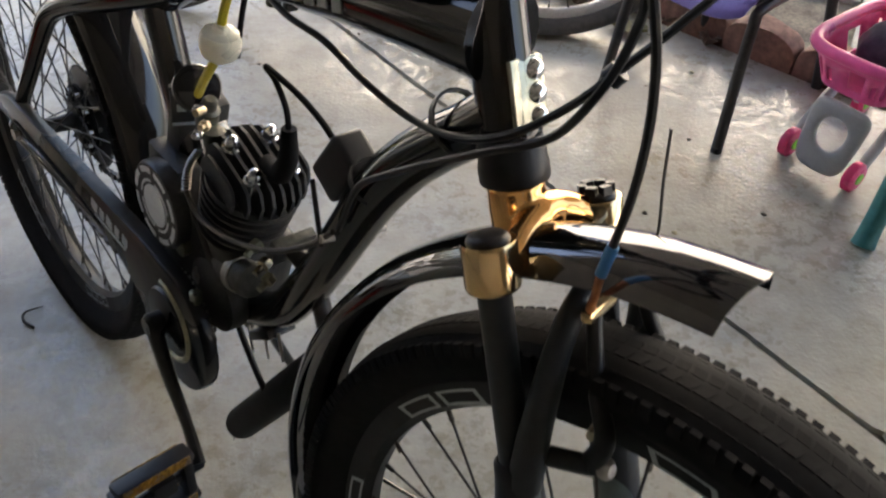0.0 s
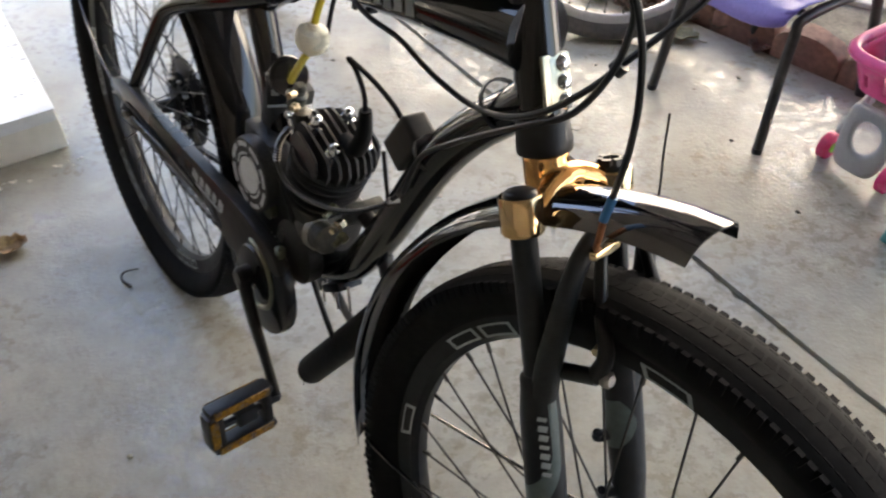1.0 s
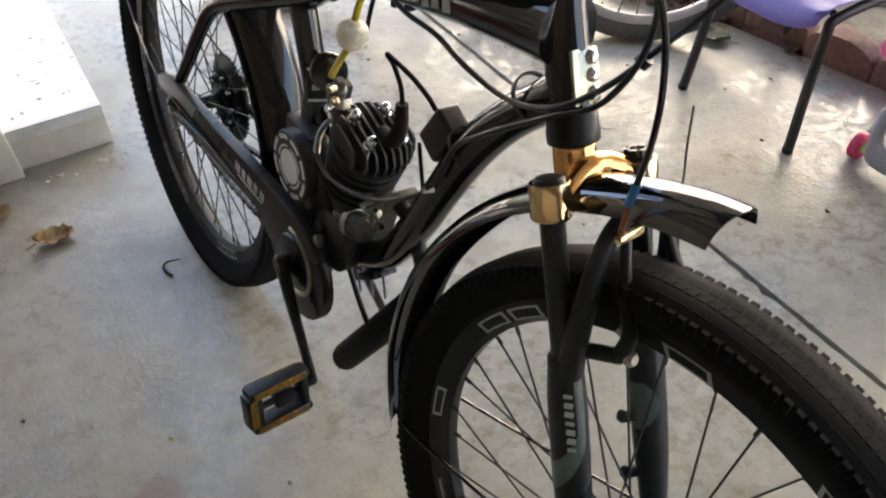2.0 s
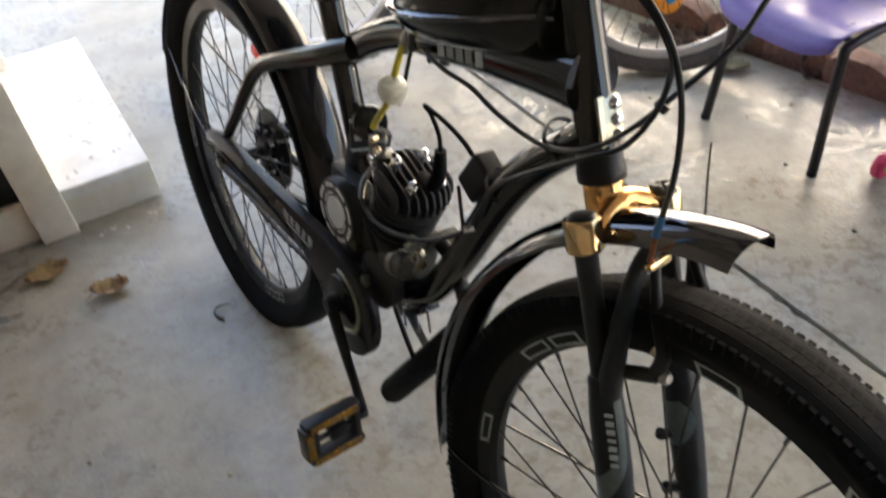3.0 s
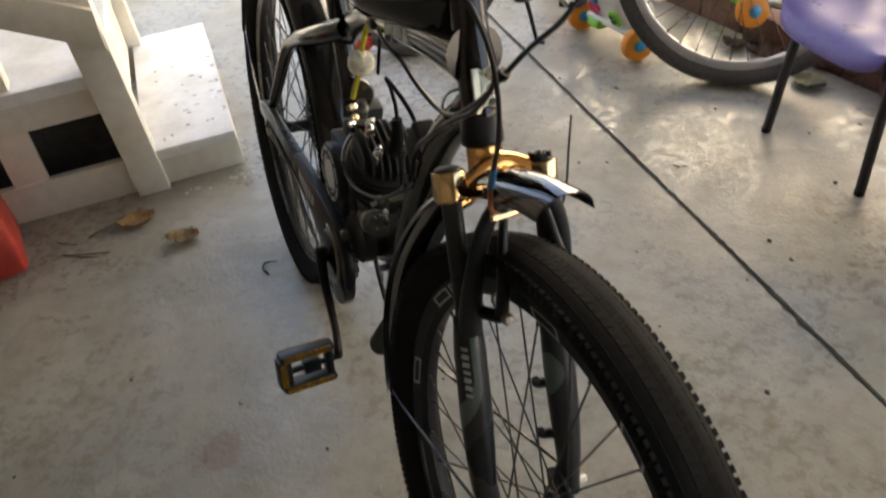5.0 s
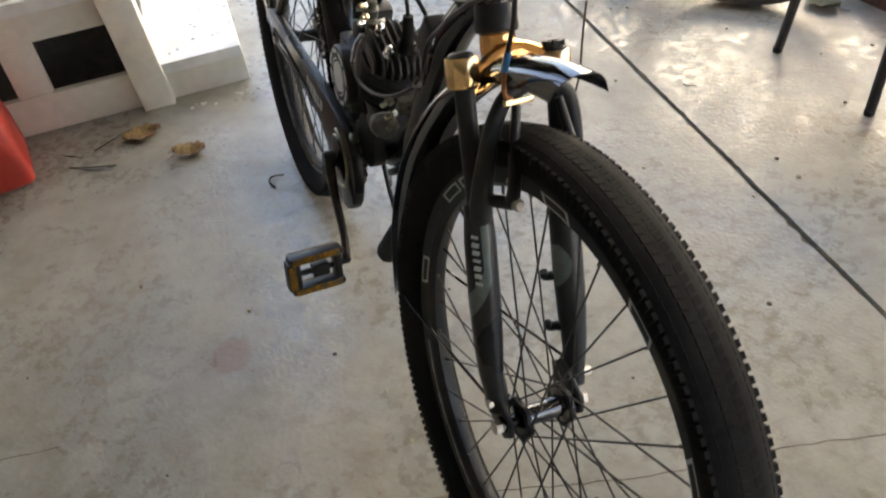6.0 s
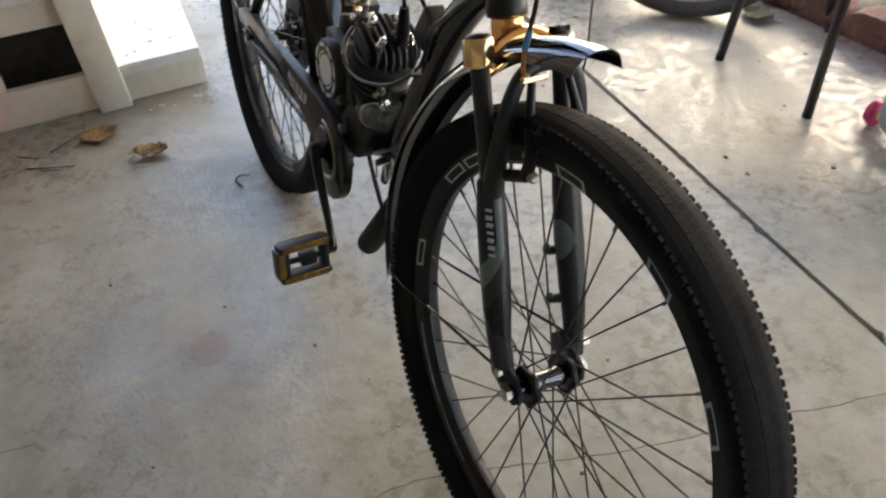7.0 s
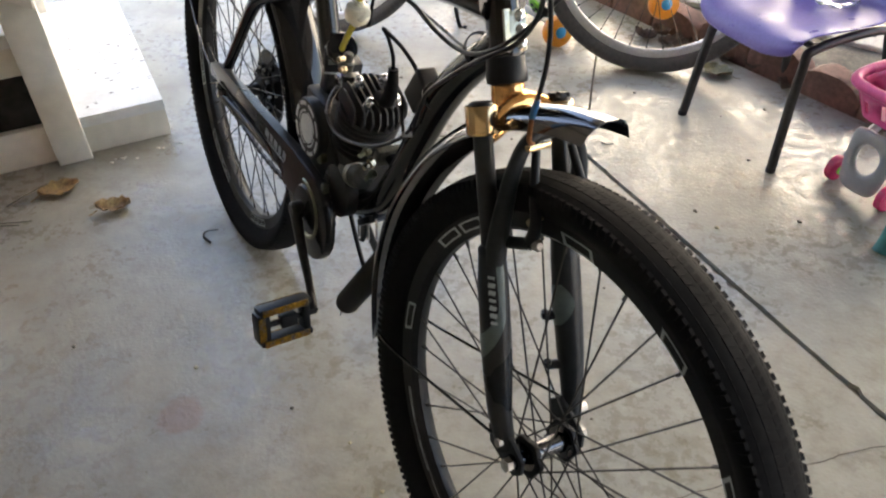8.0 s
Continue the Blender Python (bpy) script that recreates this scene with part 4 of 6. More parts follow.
for i in range(6):
    h = -0.035 - 0.0135 * i
    ring_fin = bmesh.new()
    lathe(ring_fin, [(0, h - 0.0018), (0.052 - 0.001 * i, h - 0.0018), (0.053 - 0.001 * i, h), (0.052 - 0.001 * i, h + 0.0018), (0, h + 0.0018)], 28, tilt_pose)
    part("cooling_fin", ring_fin, CAST_BLACK, motor)
lathe(bm, [(0.034, -0.125), (0.034, -0.02)], 24, tilt_pose)
part("cylinder", bm, CAST_BLACK, motor, "black finned cylinder")
bm = bmesh.new()
lathe(bm, [(0, -0.032), (0.050, -0.032), (0.051, -0.022), (0, -0.02)], 28, tilt_pose)
for i in range(9):
    y = -0.044 + 0.011 * i
    hw = math.sqrt(max(0.0, 0.054 ** 2 - y * y))
    top = 0.012 - 0.010 * (y / 0.05) ** 2
    out = [(-hw, -0.024), (-hw, top - 0.016), (-hw * 0.8, top - 0.003), (-hw * 0.55, top), (hw * 0.55, top), (hw * 0.8, top - 0.003), (hw, top - 0.016), (hw, -0.024)]
    head_fin = bmesh.new()
    fin = [[head_fin.verts.new(tilt_pose @ Vector((x, y + d, z))) for x, z in out] for d in (-0.0016, 0.0016)]
    head_fin.faces.new(fin[0])
    head_fin.faces.new(fin[1][::-1])
    for k in range(len(out)):
        j = (k + 1) % len(out)
        head_fin.faces.new((fin[0][k], fin[1][k], fin[1][j], fin[0][j]))
    part("cooling_fin", head_fin, CAST_BLACK, motor, smooth=False)
part("cylinder_head", bm, CAST_BLACK, motor, "black cylinder head with upright fins")
for x in (-0.022, 0.022):
    for y in (-0.022, 0.022):
        part("head_nut", turned([(0, -0.02), (0.0095, -0.02), (0.0095, 0.004), (0.0075, 0.005), (0.0078, 0.010), (0.0065, 0.016), (0.0035, 0.0195), (0, 0.0205)], 12, tilt_pose @ pose(x, y, 0.004)), CHROME, motor, "chrome acorn nut")
part("spark_plug", turned([(0, -0.02), (0.009, -0.02), (0.009, -0.008), (0.006, -0.006), (0.006, 0.014), (0, 0.014)], 10, tilt_pose @ pose(0.012, 0, 0.004)), STEEL, motor)
boot0 = tilt_pose @ Vector((0.012, 0, 0.014))
part("plug_boot", tube([boot0, boot0 + Vector((0.018, -0.004, 0.004)), boot0 + Vector((0.034, -0.006, 0.010)), boot0 + Vector((0.045, -0.006, 0.034)), Vector((0.657, -0.005, 0.664))], [0.0095, 0.010, 0.0115, 0.0095, 0.0075], 12), RUBBER, motor, "black rubber plug boot")
b1 = Vector((0.657, -0.005, 0.664))
part("plug_lead", tube([b1, (0.653, -0.006, 0.684), (0.638, -0.008, 0.705), (0.6265, -0.010, 0.7125), (0.633, -0.009, 0.7125), (0.670, -0.005, 0.705), (0.700, -0.001, 0.693), (0.716, 0.0, 0.684)], 0.0030, 8, 8), RUBBER, motor, "black ignition lead")
part("clutch_case", turned([(0, 0), (0.051, 0), (0.0525, 0.006), (0.0525, 0.024), (0.050, 0.028), (0, 0.028)], 32, Matrix.Translation((0.474, EY - 0.038, 0.488)) @ pose(0, 0, 0, 90, 0, 0)), CAST_BLACK, motor, "round black side cover")
part("cover_badge", turned([(0, 0.0), (0.0255, 0.0), (0.0255, 0.0015), (0, 0.0015)], 28, Matrix.Translation((0.474, EY - 0.0662, 0.488)) @ pose(0, 0, 0, 90, 0, 0)), WHITE_DECAL, motor, "white disc on the cover")
for r0, r1, k, gap in ((0.029, 0.0325, 4, 0.18), (0.040, 0.047, 8, 0.22)):
    for i in range(k):
        bm = bmesh.new()
        a0, a1 = 2 * math.pi * (i + gap / 2) / k, 2 * math.pi * (i + 1 - gap / 2) / k
        for q in range(6):
            f0, f1 = a0 + (a1 - a0) * q / 6, a0 + (a1 - a0) * (q + 1) / 6
            bm.faces.new([bm.verts.new((0.474 + r * math.cos(a), EY - 0.0674, 0.488 + r * math.sin(a))) for r, a in ((r0, f0), (r1, f0), (r1, f1), (r0, f1))])
        part("ring_mark", bm, WHITE_DECAL, motor, "pale ring mark", smooth=False)
part("side_case", plate([(0.435, 0.43), (0.45, 0.40), (0.56, 0.385), (0.585, 0.41), (0.565, 0.46), (0.530, 0.50), (0.50, 0.54), (0.43, 0.545), (0.426, 0.50)], EY - 0.050, EY - 0.020, 0.006), CAST_BLACK, motor, "black motor side case")
part("magneto_cover", turned([(0, 0), (0.045, 0), (0.045, 0.02), (0.03, 0.028), (0, 0.028)], 24, Matrix.Translation((0.565, EY - 0.03, 0.415)) @ pose(0, 0, 0, 90, 0, 0)), CAST_BLACK, motor)
# carburettor and air filter
carb = part("carburettor", turned([(0, -0.026), (0.008, -0.026), (0.008, -0.012), (0.012, -0.009), (0.012, 0.009), (0.008, 0.012), (0.008, 0.021), (0.005, 0.025), (0, 0.025)], 16, pose(0.528, -0.018, 0.618, 0, 20, 0)), DULL_ALU, motor, "cast aluminium carburettor")
part("air_filter", turned([(0, -0.022), (0.021, -0.022), (0.0245, -0.018), (0.0255, 0.010), (0.024, 0.014), (0.0205, 0.0145), (0.0195, 0.019), (0.010, 0.021), (0, 0.021)], 28, pose(0.487, -0.008, 0.628, 0, 66, -24)), BLACK_PAINT, carb, "round black air filter")
part("float_bowl", turned([(0, -0.016), (0.010, -0.016), (0.012, -0.012), (0.012, 0.004), (0, 0.006)], 14, pose(0.546, -0.020, 0.606)), DULL_ALU, carb, "aluminium float bowl")
part("carb_screw", rod((0.552, -0.034, 0.64), (0.558, -0.046, 0.642), 0.004, 8), BRASS, carb, "brass screw")
for k, (x, y, z) in enumerate(((0.538, -0.030, 0.634), (0.551, -0.032, 0.622), (0.541, -0.034, 0.608))):
    part("carb_nut", turned([(0, 0), (0.006, 0), (0.006, 0.006), (0.0035, 0.008), (0.0035, 0.012), (0, 0.012)], 6, axis_pose((x, y, z), (x + 0.02, y - 0.03, z + 0.008))), (CHROME, BRASS, CHROME)[k], carb, "bright nut")
part("intake", tube([(0.520, -0.004, 0.600), (0.535, 0.0, 0.575), (0.555, EY, 0.552)], 0.011, 12), CAST_ALU, carb)
part("rear_mount", block((0.03, 0.06, 0.07), pose(0.455, EY, 0.565, 0, 16, 0), 0.006), CAST_BLACK, motor)
part("mount_plate", block((0.004, 0.036, 0.046), pose(0.474, -0.012, 0.604, 0, -16, -20), 0.002), SATIN_BLACK, motor, "dark clamp plate with pale edges")
bm = bmesh.new()
for x, z, lx, lz in ((0, 0.0225, 0.036, 0.0035), (0, -0.0225, 0.036, 0.0035), (0.003, 0.002, 0.010, 0.018), (-0.007, -0.004, 0.010, 0.008)):
    box(bm, (0.001, lx, lz * 0.92), pose(0.474, -0.012, 0.604, 0, -16, -20) @ pose(0.0026, x, z * 0.92))
part("plate_mark", bm, DECAL, motor, "pale bars on the clamp plate", smooth=False)
# lower fittings
part("sprocket_cover", turned([(0, -0.032), (0.018, -0.032), (0.0195, -0.028), (0.0195, 0.028), (0.018, 0.032), (0, 0.032)], 20, pose(0.592, -0.024, 0.458, 0, 74, 0)), DULL_ALU, motor, "dull aluminium starter housing")
part("housing_band", turned([(0.0195, -0.006), (0.0212, -0.006), (0.0212, 0.006), (0.0195, 0.006)], 20, pose(0.597, -0.024, 0.460, 0, 74, 0)), CAST_ALU, motor, "pale band round the housing")
part("case_plug", block((0.016, 0.012, 0.018), pose(0.545, -0.046, 0.432, 0, 20, 0), 0.004), CAST_ALU, motor, "bright cast lug")
bm = bmesh.new()
for k in range(7):
    lathe(bm, [(0.004, -0.0011), (0.0072, 0), (0.004, 0.0011)], 12, pose(0.574, -0.066, 0.414 + 0.0034 * k, 0, 12, 0))
part("release_spring", bm, OLIVE_METAL, motor, "small dull spring")
part("spring_screw", turned([(0, 0), (0.005, 0), (0.005, 0.006), (0, 0.008)], 6, pose(0.572, -0.066, 0.400, 180, 0, 0)), CHROME, motor, "bright screw")
part("case_boss", turned([(0, 0), (0.011, 0), (0.012, 0.004), (0.012, 0.012), (0, 0.014)], 14, pose(0.512, -0.040, 0.452, 90, 0, 0)), OLIVE_METAL, motor, "dull metal boss")
for k, (x, z) in enumerate(((0.628, 0.520), (0.645, 0.508), (0.652, 0.492))):
    part("flange_nut", turned([(0, 0), (0.0075, 0), (0.0075, 0.008), (0.004, 0.010), (0.004, 0.020), (0, 0.020)], 6, axis_pose((x, -0.020, z), (x + 0.01, -0.05, z - 0.008))), (OLIVE_METAL, BRASS, OLIVE_METAL)[k], motor, "flange nut on a stud")
part("exhaust_flange", block((0.012, 0.05, 0.035), pose(0.645, EY, 0.515, 0, 22, 0), 0.003), DULL_ALU, motor)
part("exhaust_pipe", tube([(0.645, EY, 0.515), (0.672, EY + 0.004, 0.500), (0.700, 0.012, 0.465), (0.712, 0.012, 0.43), (0.704, 0.014, 0.392)], 0.0105, 12), WORN_BLACK, motor, "black bent exhaust pipe")
muffler = part("muffler", turned([(0, 0), (0.012, 0.002), (0.0215, 0.016), (0.0225, 0.022), (0.0225, 0.284), (0.021, 0.292), (0.019, 0.292), (0.017, 0.284), (0, 0.284)], 24, axis_pose((0.705, 0.012, 0.392), (0.545, 0.002, 0.152))), SOOT, bike, "black cylindrical exhaust muffler under the frame")
part("tail_wire", tube([(0.551, 0.002, 0.160), (0.546, -0.008, 0.143), (0.540, -0.008, 0.120)], 0.0013, 6), STEEL, muffler, "bent split pin")
part("tail_pin", rod((0.545, 0.026, 0.168), (0.541, 0.030, 0.194), 0.0016, 6), STEEL, muffler, "thin bright pin")
part("muffler_strap", tube([(0.555, -0.012, 0.372), (0.59, -0.010, 0.322), (0.628, -0.006, 0.272)], 0.0042, 8, 4), WORN_BLACK, muffler, "black strap rod")
for x, z in ((0.585, 0.335), (0.618, 0.352), (0.648, 0.372)):
    part("mount_stud", rod((x, -0.008, z + 0.03), (x + 0.010, -0.008, z - 0.004), 0.0019, 8), STEEL, motor, "threaded mounting stud")
part("front_mount", block((0.05, 0.036, 0.012), pose(0.622, 0, 0.384, 0, -38, 0), 0.003), WORN_BLACK, motor)
# ignition box
coil = part("ignition_box", block((0.040, 0.032, 0.058), pose(0.733, 0.004, 0.663, 0, 32, 0), 0.006, 3), PLASTIC_BLACK, bike, "black ignition box strapped to the down tube")
part("box_clamp", tube([(0.752, -0.032, 0.602), (0.742, -0.031, 0.628), (0.726, -0.026, 0.655)], 0.0024, 8), SPOKE_STEEL, coil, "steel clamp pin")
part("strap_bolt", rod((0.752, -0.034, 0.610), (0.762, 0.03, 0.605), 0.004, 8), STEEL, coil)
# clutch cable loop in front of the cylinder
part("clutch_cable", tube([(0.545, -0.038, 0.592), (0.536, -0.046, 0.570), (0.540, -0.052, 0.548), (0.572, -0.056, 0.533), (0.63, -0.055, 0.541), (0.692, -0.047, 0.563), (0.737, -0.034, 0.594), (0.762, -0.028, 0.622)], 0.0029, 8), SPOKE_STEEL, bike, "grey clutch cable looping under the cylinder")
bm = bmesh.new()
for k in range(15):
    f = k / 14
    p = Vector((0.545 - 0.010 * math.sin(f * 2.6), -0.038 - 0.014 * f, 0.592 - 0.045 * f))
    lathe(bm, [(0.003, -0.0012), (0.0052, 0), (0.003, 0.0012)], 10, axis_pose(p, p + Vector((0.1, -0.05, -0.5))))
part("cable_spring", bm, STEEL, bike, "steel coil round the clutch cable")

# drive side
guard_out = []
for k in range(15):
    a = radians(75 - 195 * k / 14)
    guard_out.append((0.528 + 0.083 * math.cos(a), 0.358 + 0.083 * math.sin(a)))
guard_out += [(0.468, 0.322), (0.452, 0.352), (0.40, 0.379), (0.32, 0.387), (0.10, 0.394), (0.0, 0.386), (-0.010, 0.394), (-0.004, 0.412), (0.05, 0.431), (0.30, 0.437), (0.46, 0.444)]
guard = part("chain_guard", plate(guard_out, -0.078, -0.060, 0.004), WORN_BLACK, bike, "worn black chain guard")
slot = plate([(0.06, 0.399), (0.30, 0.395), (0.36, 0.392), (0.30, 0.401), (0.08, 0.405)], -0.0795, -0.0775)
part("guard_slot", slot, RUBBER, guard, "dark pressed groove", smooth=False)
bm = bmesh.new()
for i, w_ in enumerate((0.016, 0.010, 0.014, 0.010, 0.012)):
    x = 0.335 + 0.021 * i
    box(bm, (w_, 0.0012, 0.015), pose(x + 0.004, -0.0785, 0.415 - 0.0006 * i, 0, 14, 0))
box(bm, (0.085, 0.0012, 0.0022), pose(0.380, -0.0785, 0.4005, 0, 1, 0))
part("guard_lettering", bm, DECAL, guard, "white lettering bars", smooth=False)
bm = bmesh.new()
for k in range(26):
    a0, a1 = radians(100 - 190 * k / 26), radians(100 - 190 * (k + 1) / 26)
    vs = [bm.verts.new((BB.x + r * math.cos(a), y, BB.z + r * math.sin(a))) for a in (a0, a1) for r, y in ((0.047, -0.0785), (0.049, -0.0815), (0.053, -0.0815), (0.055, -0.0785))]
    for q in ((0, 1, 5, 4), (1, 2, 6, 5), (2, 3, 7, 6)):
        bm.faces.new([vs[j] for j in q])
part("guard_trim", bm, OLIVE_METAL, guard, "grey half ring round the crank")
crank = part("crank", turned([(0, -0.105), (0.011, -0.105), (0.015, -0.100), (0.015, -0.085), (0.040, -0.082), (0.042, -0.078), (0, -0.078)], 24, Matrix.Translation(BB) @ Y_AXIS), WORN_BLACK, bike, "black pedal crank")
PEDAL = Vector((0.627, -0.098, 0.2245))
part("crank_arm", tube([BB + Vector((0, -0.096, 0)), BB + Vector((0.03, -0.098, -0.045)), BB + Vector((0.065, -0.094, -0.115)), PEDAL + Vector((0, -0.004, 0))], [0.014, 0.0115, 0.0095, 0.0115], 12, 6, 0.7), WORN_BLACK, crank, "worn black crank arm")
part("crank_arm", tube([BB + Vector((0, 0.060, 0)), BB + Vector((-0.03, 0.064, -0.045)), BB + Vector((-0.089, 0.080, -0.153))], [0.013, 0.011, 0.011], 12, 6, 0.7), WORN_BLACK, crank, "worn black crank arm")


def pedal(at, sgn, m):
    mm = m
    body = block((0.02, 0.030, 0.022), mm @ pose(0, sgn * 0.052, 0), 0.004)
    sweep(body, [mm @ Vector((0, 0, 0)), mm @ Vector((0, sgn * 0.098, 0))], 0.0055, 10, 2)
    for y in (0.022, 0.094):
        box(body, (0.024, 0.013, 0.048), mm @ pose(0, sgn * y, 0), 0.004)
    p = part("pedal", body, PLASTIC_BLACK, crank, "black plastic pedal with amber reflectors")
    rim = bmesh.new()
    for z in (-0.029, 0.029):
        box(rim, (0.026, 0.094, 0.013), mm @ pose(0, sgn * 0.059, z), 0.005)
    box(rim, (0.026, 0.014, 0.054), mm @ pose(0, sgn * 0.104, 0), 0.006)
    part("pedal_cage", rim, PLASTIC_BLACK, p)
    for face in (-1, 1):
        for z in (-0.029, 0.029):
            part("reflector", block((0.002, 0.082, 0.0122), mm @ pose(face * 0.0135, sgn * 0.060, z), 0.0008, 1), REFLECTOR, p, "amber reflector strip")
        part("reflector", block((0.002, 0.012, 0.044), mm @ pose(face * 0.0135, sgn * 0.103, 0), 0.0008, 1), REFLECTOR, p, "amber reflector strip")


pedal(PEDAL, -1, Matrix.Translation(PEDAL) @ pose(0, 0, 0, 0, -10, 5))
# chain and cogs
bm = bmesh.new()
loop = [(BB.x + 0.05 * math.cos(radians(a)), BB.z + 0.05 * math.sin(radians(a))) for a in range(95, -96, -10)]
chain_pts = loop + [(x, 0.314 + (0.30 - 0.314) * 0 + 0.004 * math.sin(x * 20)) for x in np.linspace(0.50, 0.045, 40)] + [(0.025 + 0.035 * math.cos(radians(a)), 0.352 + 0.035 * math.sin(radians(a))) for a in range(260, 95, -18)] + [(x, 0.387 + (0.414 - 0.387) * x / 0.51) for x in np.linspace(0.045, 0.5, 40)]
for i, ((x0, z0), (x1, z1)) in enumerate(zip(chain_pts, chain_pts[1:] + chain_pts[:1])):
    L = math.hypot(x1 - x0, z1 - z0)
    if L > 1e-4:
        box(bm, (L * 0.96, 0.0035 if i % 2 else 0.007, 0.0075), pose((x0 + x1) / 2, -0.048, (z0 + z1) / 2, 0, -math.degrees(math.atan2(z1 - z0, x1 - x0)), 0))
tagged(part("drive_chain", bm, SPOKE_STEEL, bike, "steel pedal chain", smooth=False), kind="stuff")


def cog(name, centre, y, r, teeth, parent, material, label):
    out = []
    for i in range(teeth * 2):
        rr = r if i % 2 else r - 0.006
        for d in (-0.22, 0.22):
            a = 2 * math.pi * (i + d) / (teeth * 2)
            out.append((centre.x + rr * math.cos(a), centre.z + rr * math.sin(a)))
    return part(name, plate(out, y - 0.0015, y + 0.0015), material, parent, label, smooth=False)


cog("chainring", BB, -0.050, 0.056, 36, crank, STEEL, "steel chainring")
cog("rear_cog", REAR, -0.048, 0.040, 18, rear_wheel, STEEL, "steel rear cog").matrix_basis = Matrix.Translation(-REAR)
cog("motor_sprocket", REAR, 0.044, 0.082, 44, rear_wheel, WORN_BLACK, "large dark motor sprocket").matrix_basis = Matrix.Translation(-REAR)
part("sprocket_ring", turned([(0.035, 0.036), (0.055, 0.036), (0.055, 0.041), (0.035, 0.041), (0.035, 0.036)], 28, Y_AXIS), RUBBER, rear_wheel, "black sprocket clamp ring")
for k in range(9):
    a = 2 * math.pi * k / 9
    part("sprocket_bolt", rod((0.046 * math.cos(a), 0.028, 0.046 * math.sin(a)), (0.046 * math.cos(a), 0.054, 0.046 * math.sin(a)), 0.0035, 6), STEEL, rear_wheel)
bm = bmesh.new()
for z0, z1 in ((0.40, 0.425), (0.29, 0.27)):
    for i in range(52):
        f = i / 52
        box(bm, (0.0095, 0.004 if i % 2 else 0.0085, 0.0085), pose(0.045 + 0.445 * f, 0.044, z0 + 0.02 + (0.44 - z0 - 0.02) * f if z0 > 0.3 else z0 - 0.02 + (0.40 - z0) * f, 0, 0, 0))
tagged(part("motor_chain", bm, WORN_BLACK, bike, "dark motor chain", smooth=False), kind="stuff")
part("kick_stand", tube([(0.44, 0.04, 0.33), (0.44, 0.06, 0.30), (0.40, 0.17, 0.06), (0.41, 0.185, 0.033)], [0.009, 0.009, 0.008, 0.008], 10), BLACK_PAINT, bike, "black side stand")

# handlebar, lamp, cables
stem = part("stem", tube([head(0.94), head(0.985), Vector((0.905, 0, 1.036))], [0.0135, 0.0135, 0.016], 14), SATIN_BLACK, bike, "black handlebar stem", STEER)
hb = Vector((0.915, 0, 1.038))
part("stem_clamp", rod(hb + Vector((0, -0.027, 0)), hb + Vector((0, 0.027, 0)), 0.0205, 16), BLACK_PAINT, stem)
part("stem_bolt", rod(hb + Vector((-0.02, 0, 0.012)), hb + Vector((0.02, 0, 0.026)), 0.0045, 8), CHROME, stem, "chrome bolt")
bar_line = [(-0.17, 0.34, 0.075), (-0.08, 0.30, 0.075), (-0.02, 0.22, 0.06), (0.0, 0.145, 0.016), (0.0, 0.07, 0.0), (0, 0, 0)]
bar_line = bar_line + [(x, -y, z) for x, y, z in bar_line[-2::-1]]
bar = part("handlebar", tube([hb + Vector(p) for p in bar_line], 0.0112, 14), BLACK_PAINT, bike, "black swept handlebar", STEER)
for sgn in (-1, 1):
    part("grip", tube([hb + Vector((-0.20, sgn * 0.35, 0.075)), hb + Vector((-0.09, sgn * 0.305, 0.077))], 0.0165, 14), RUBBER, bar, "black rubber grip")
    part("brake_lever", tube([hb + Vector((-0.055, sgn * 0.285, 0.072)), hb + Vector((-0.03, sgn * 0.30, 0.06)), hb + Vector((-0.12, sgn * 0.345, 0.05))], 0.005, 8), PLASTIC_BLACK, bar, "black brake lever")
lamp_at = Vector((0.928, 0.001, 0.987))
lamp = part("head_lamp", turned([(0, -0.046), (0.009, -0.044), (0.018, -0.034), (0.0245, -0.012), (0.0265, 0.010), (0.028, 0.013), (0.028, 0.020), (0.0255, 0.022), (0, 0.022)], 28, Matrix.Translation(lamp_at) @ pose(0, 0, 0, 0, 96, 0)), SATIN_BLACK, bike, "round black head lamp", STEER)
part("lens", turned([(0, 0.030), (0.014, 0.028), (0.021, 0.025), (0.025, 0.0215), (0, 0.0215)], 28, Matrix.Translation(lamp_at) @ pose(0, 0, 0, 0, 96, 0)), LAMP_GLASS, lamp, "dark lamp glass")
part("lamp_mount", block((0.030, 0.042, 0.034), Matrix.Translation(lamp_at + Vector((-0.004, -0.010, 0.034))) @ pose(0, 0, 0, 0, 14, 0), 0.006, 3), PLASTIC_BLACK, lamp, "black mount between bar and lamp")
part("lamp_bracket", tube([head(0.93) + Vector((0.02, 0, 0)), lamp_at + Vector((-0.01, -0.012, -0.04)), lamp_at + Vector((0.0, 0, -0.03))], 0.004, 8), SATIN_BLACK, lamp)
part("lamp_hood", tube([lamp_at + Vector((0.018, -0.031, 0.0)), lamp_at + Vector((0.030, -0.023, 0.023)), lamp_at + Vector((0.033, 0, 0.032)), lamp_at + Vector((0.030, 0.023, 0.023)), lamp_at + Vector((0.018, 0.031, 0.0))], 0.0028, 8), BLACK_PAINT, lamp, "thin black hoop over the lamp")
# clear reflector bracket on the head tube
refl = Matrix.Translation(head(0.818) + Vector((0.019, 0.004, 0.0))) @ pose(0, 0, 0, 0, -23, 0)
bracket = part("reflector_bracket", block((0.006, 0.028, 0.048), refl, 0.003), FOIL, bike, "crumpled bright foil bracket on the head tube")
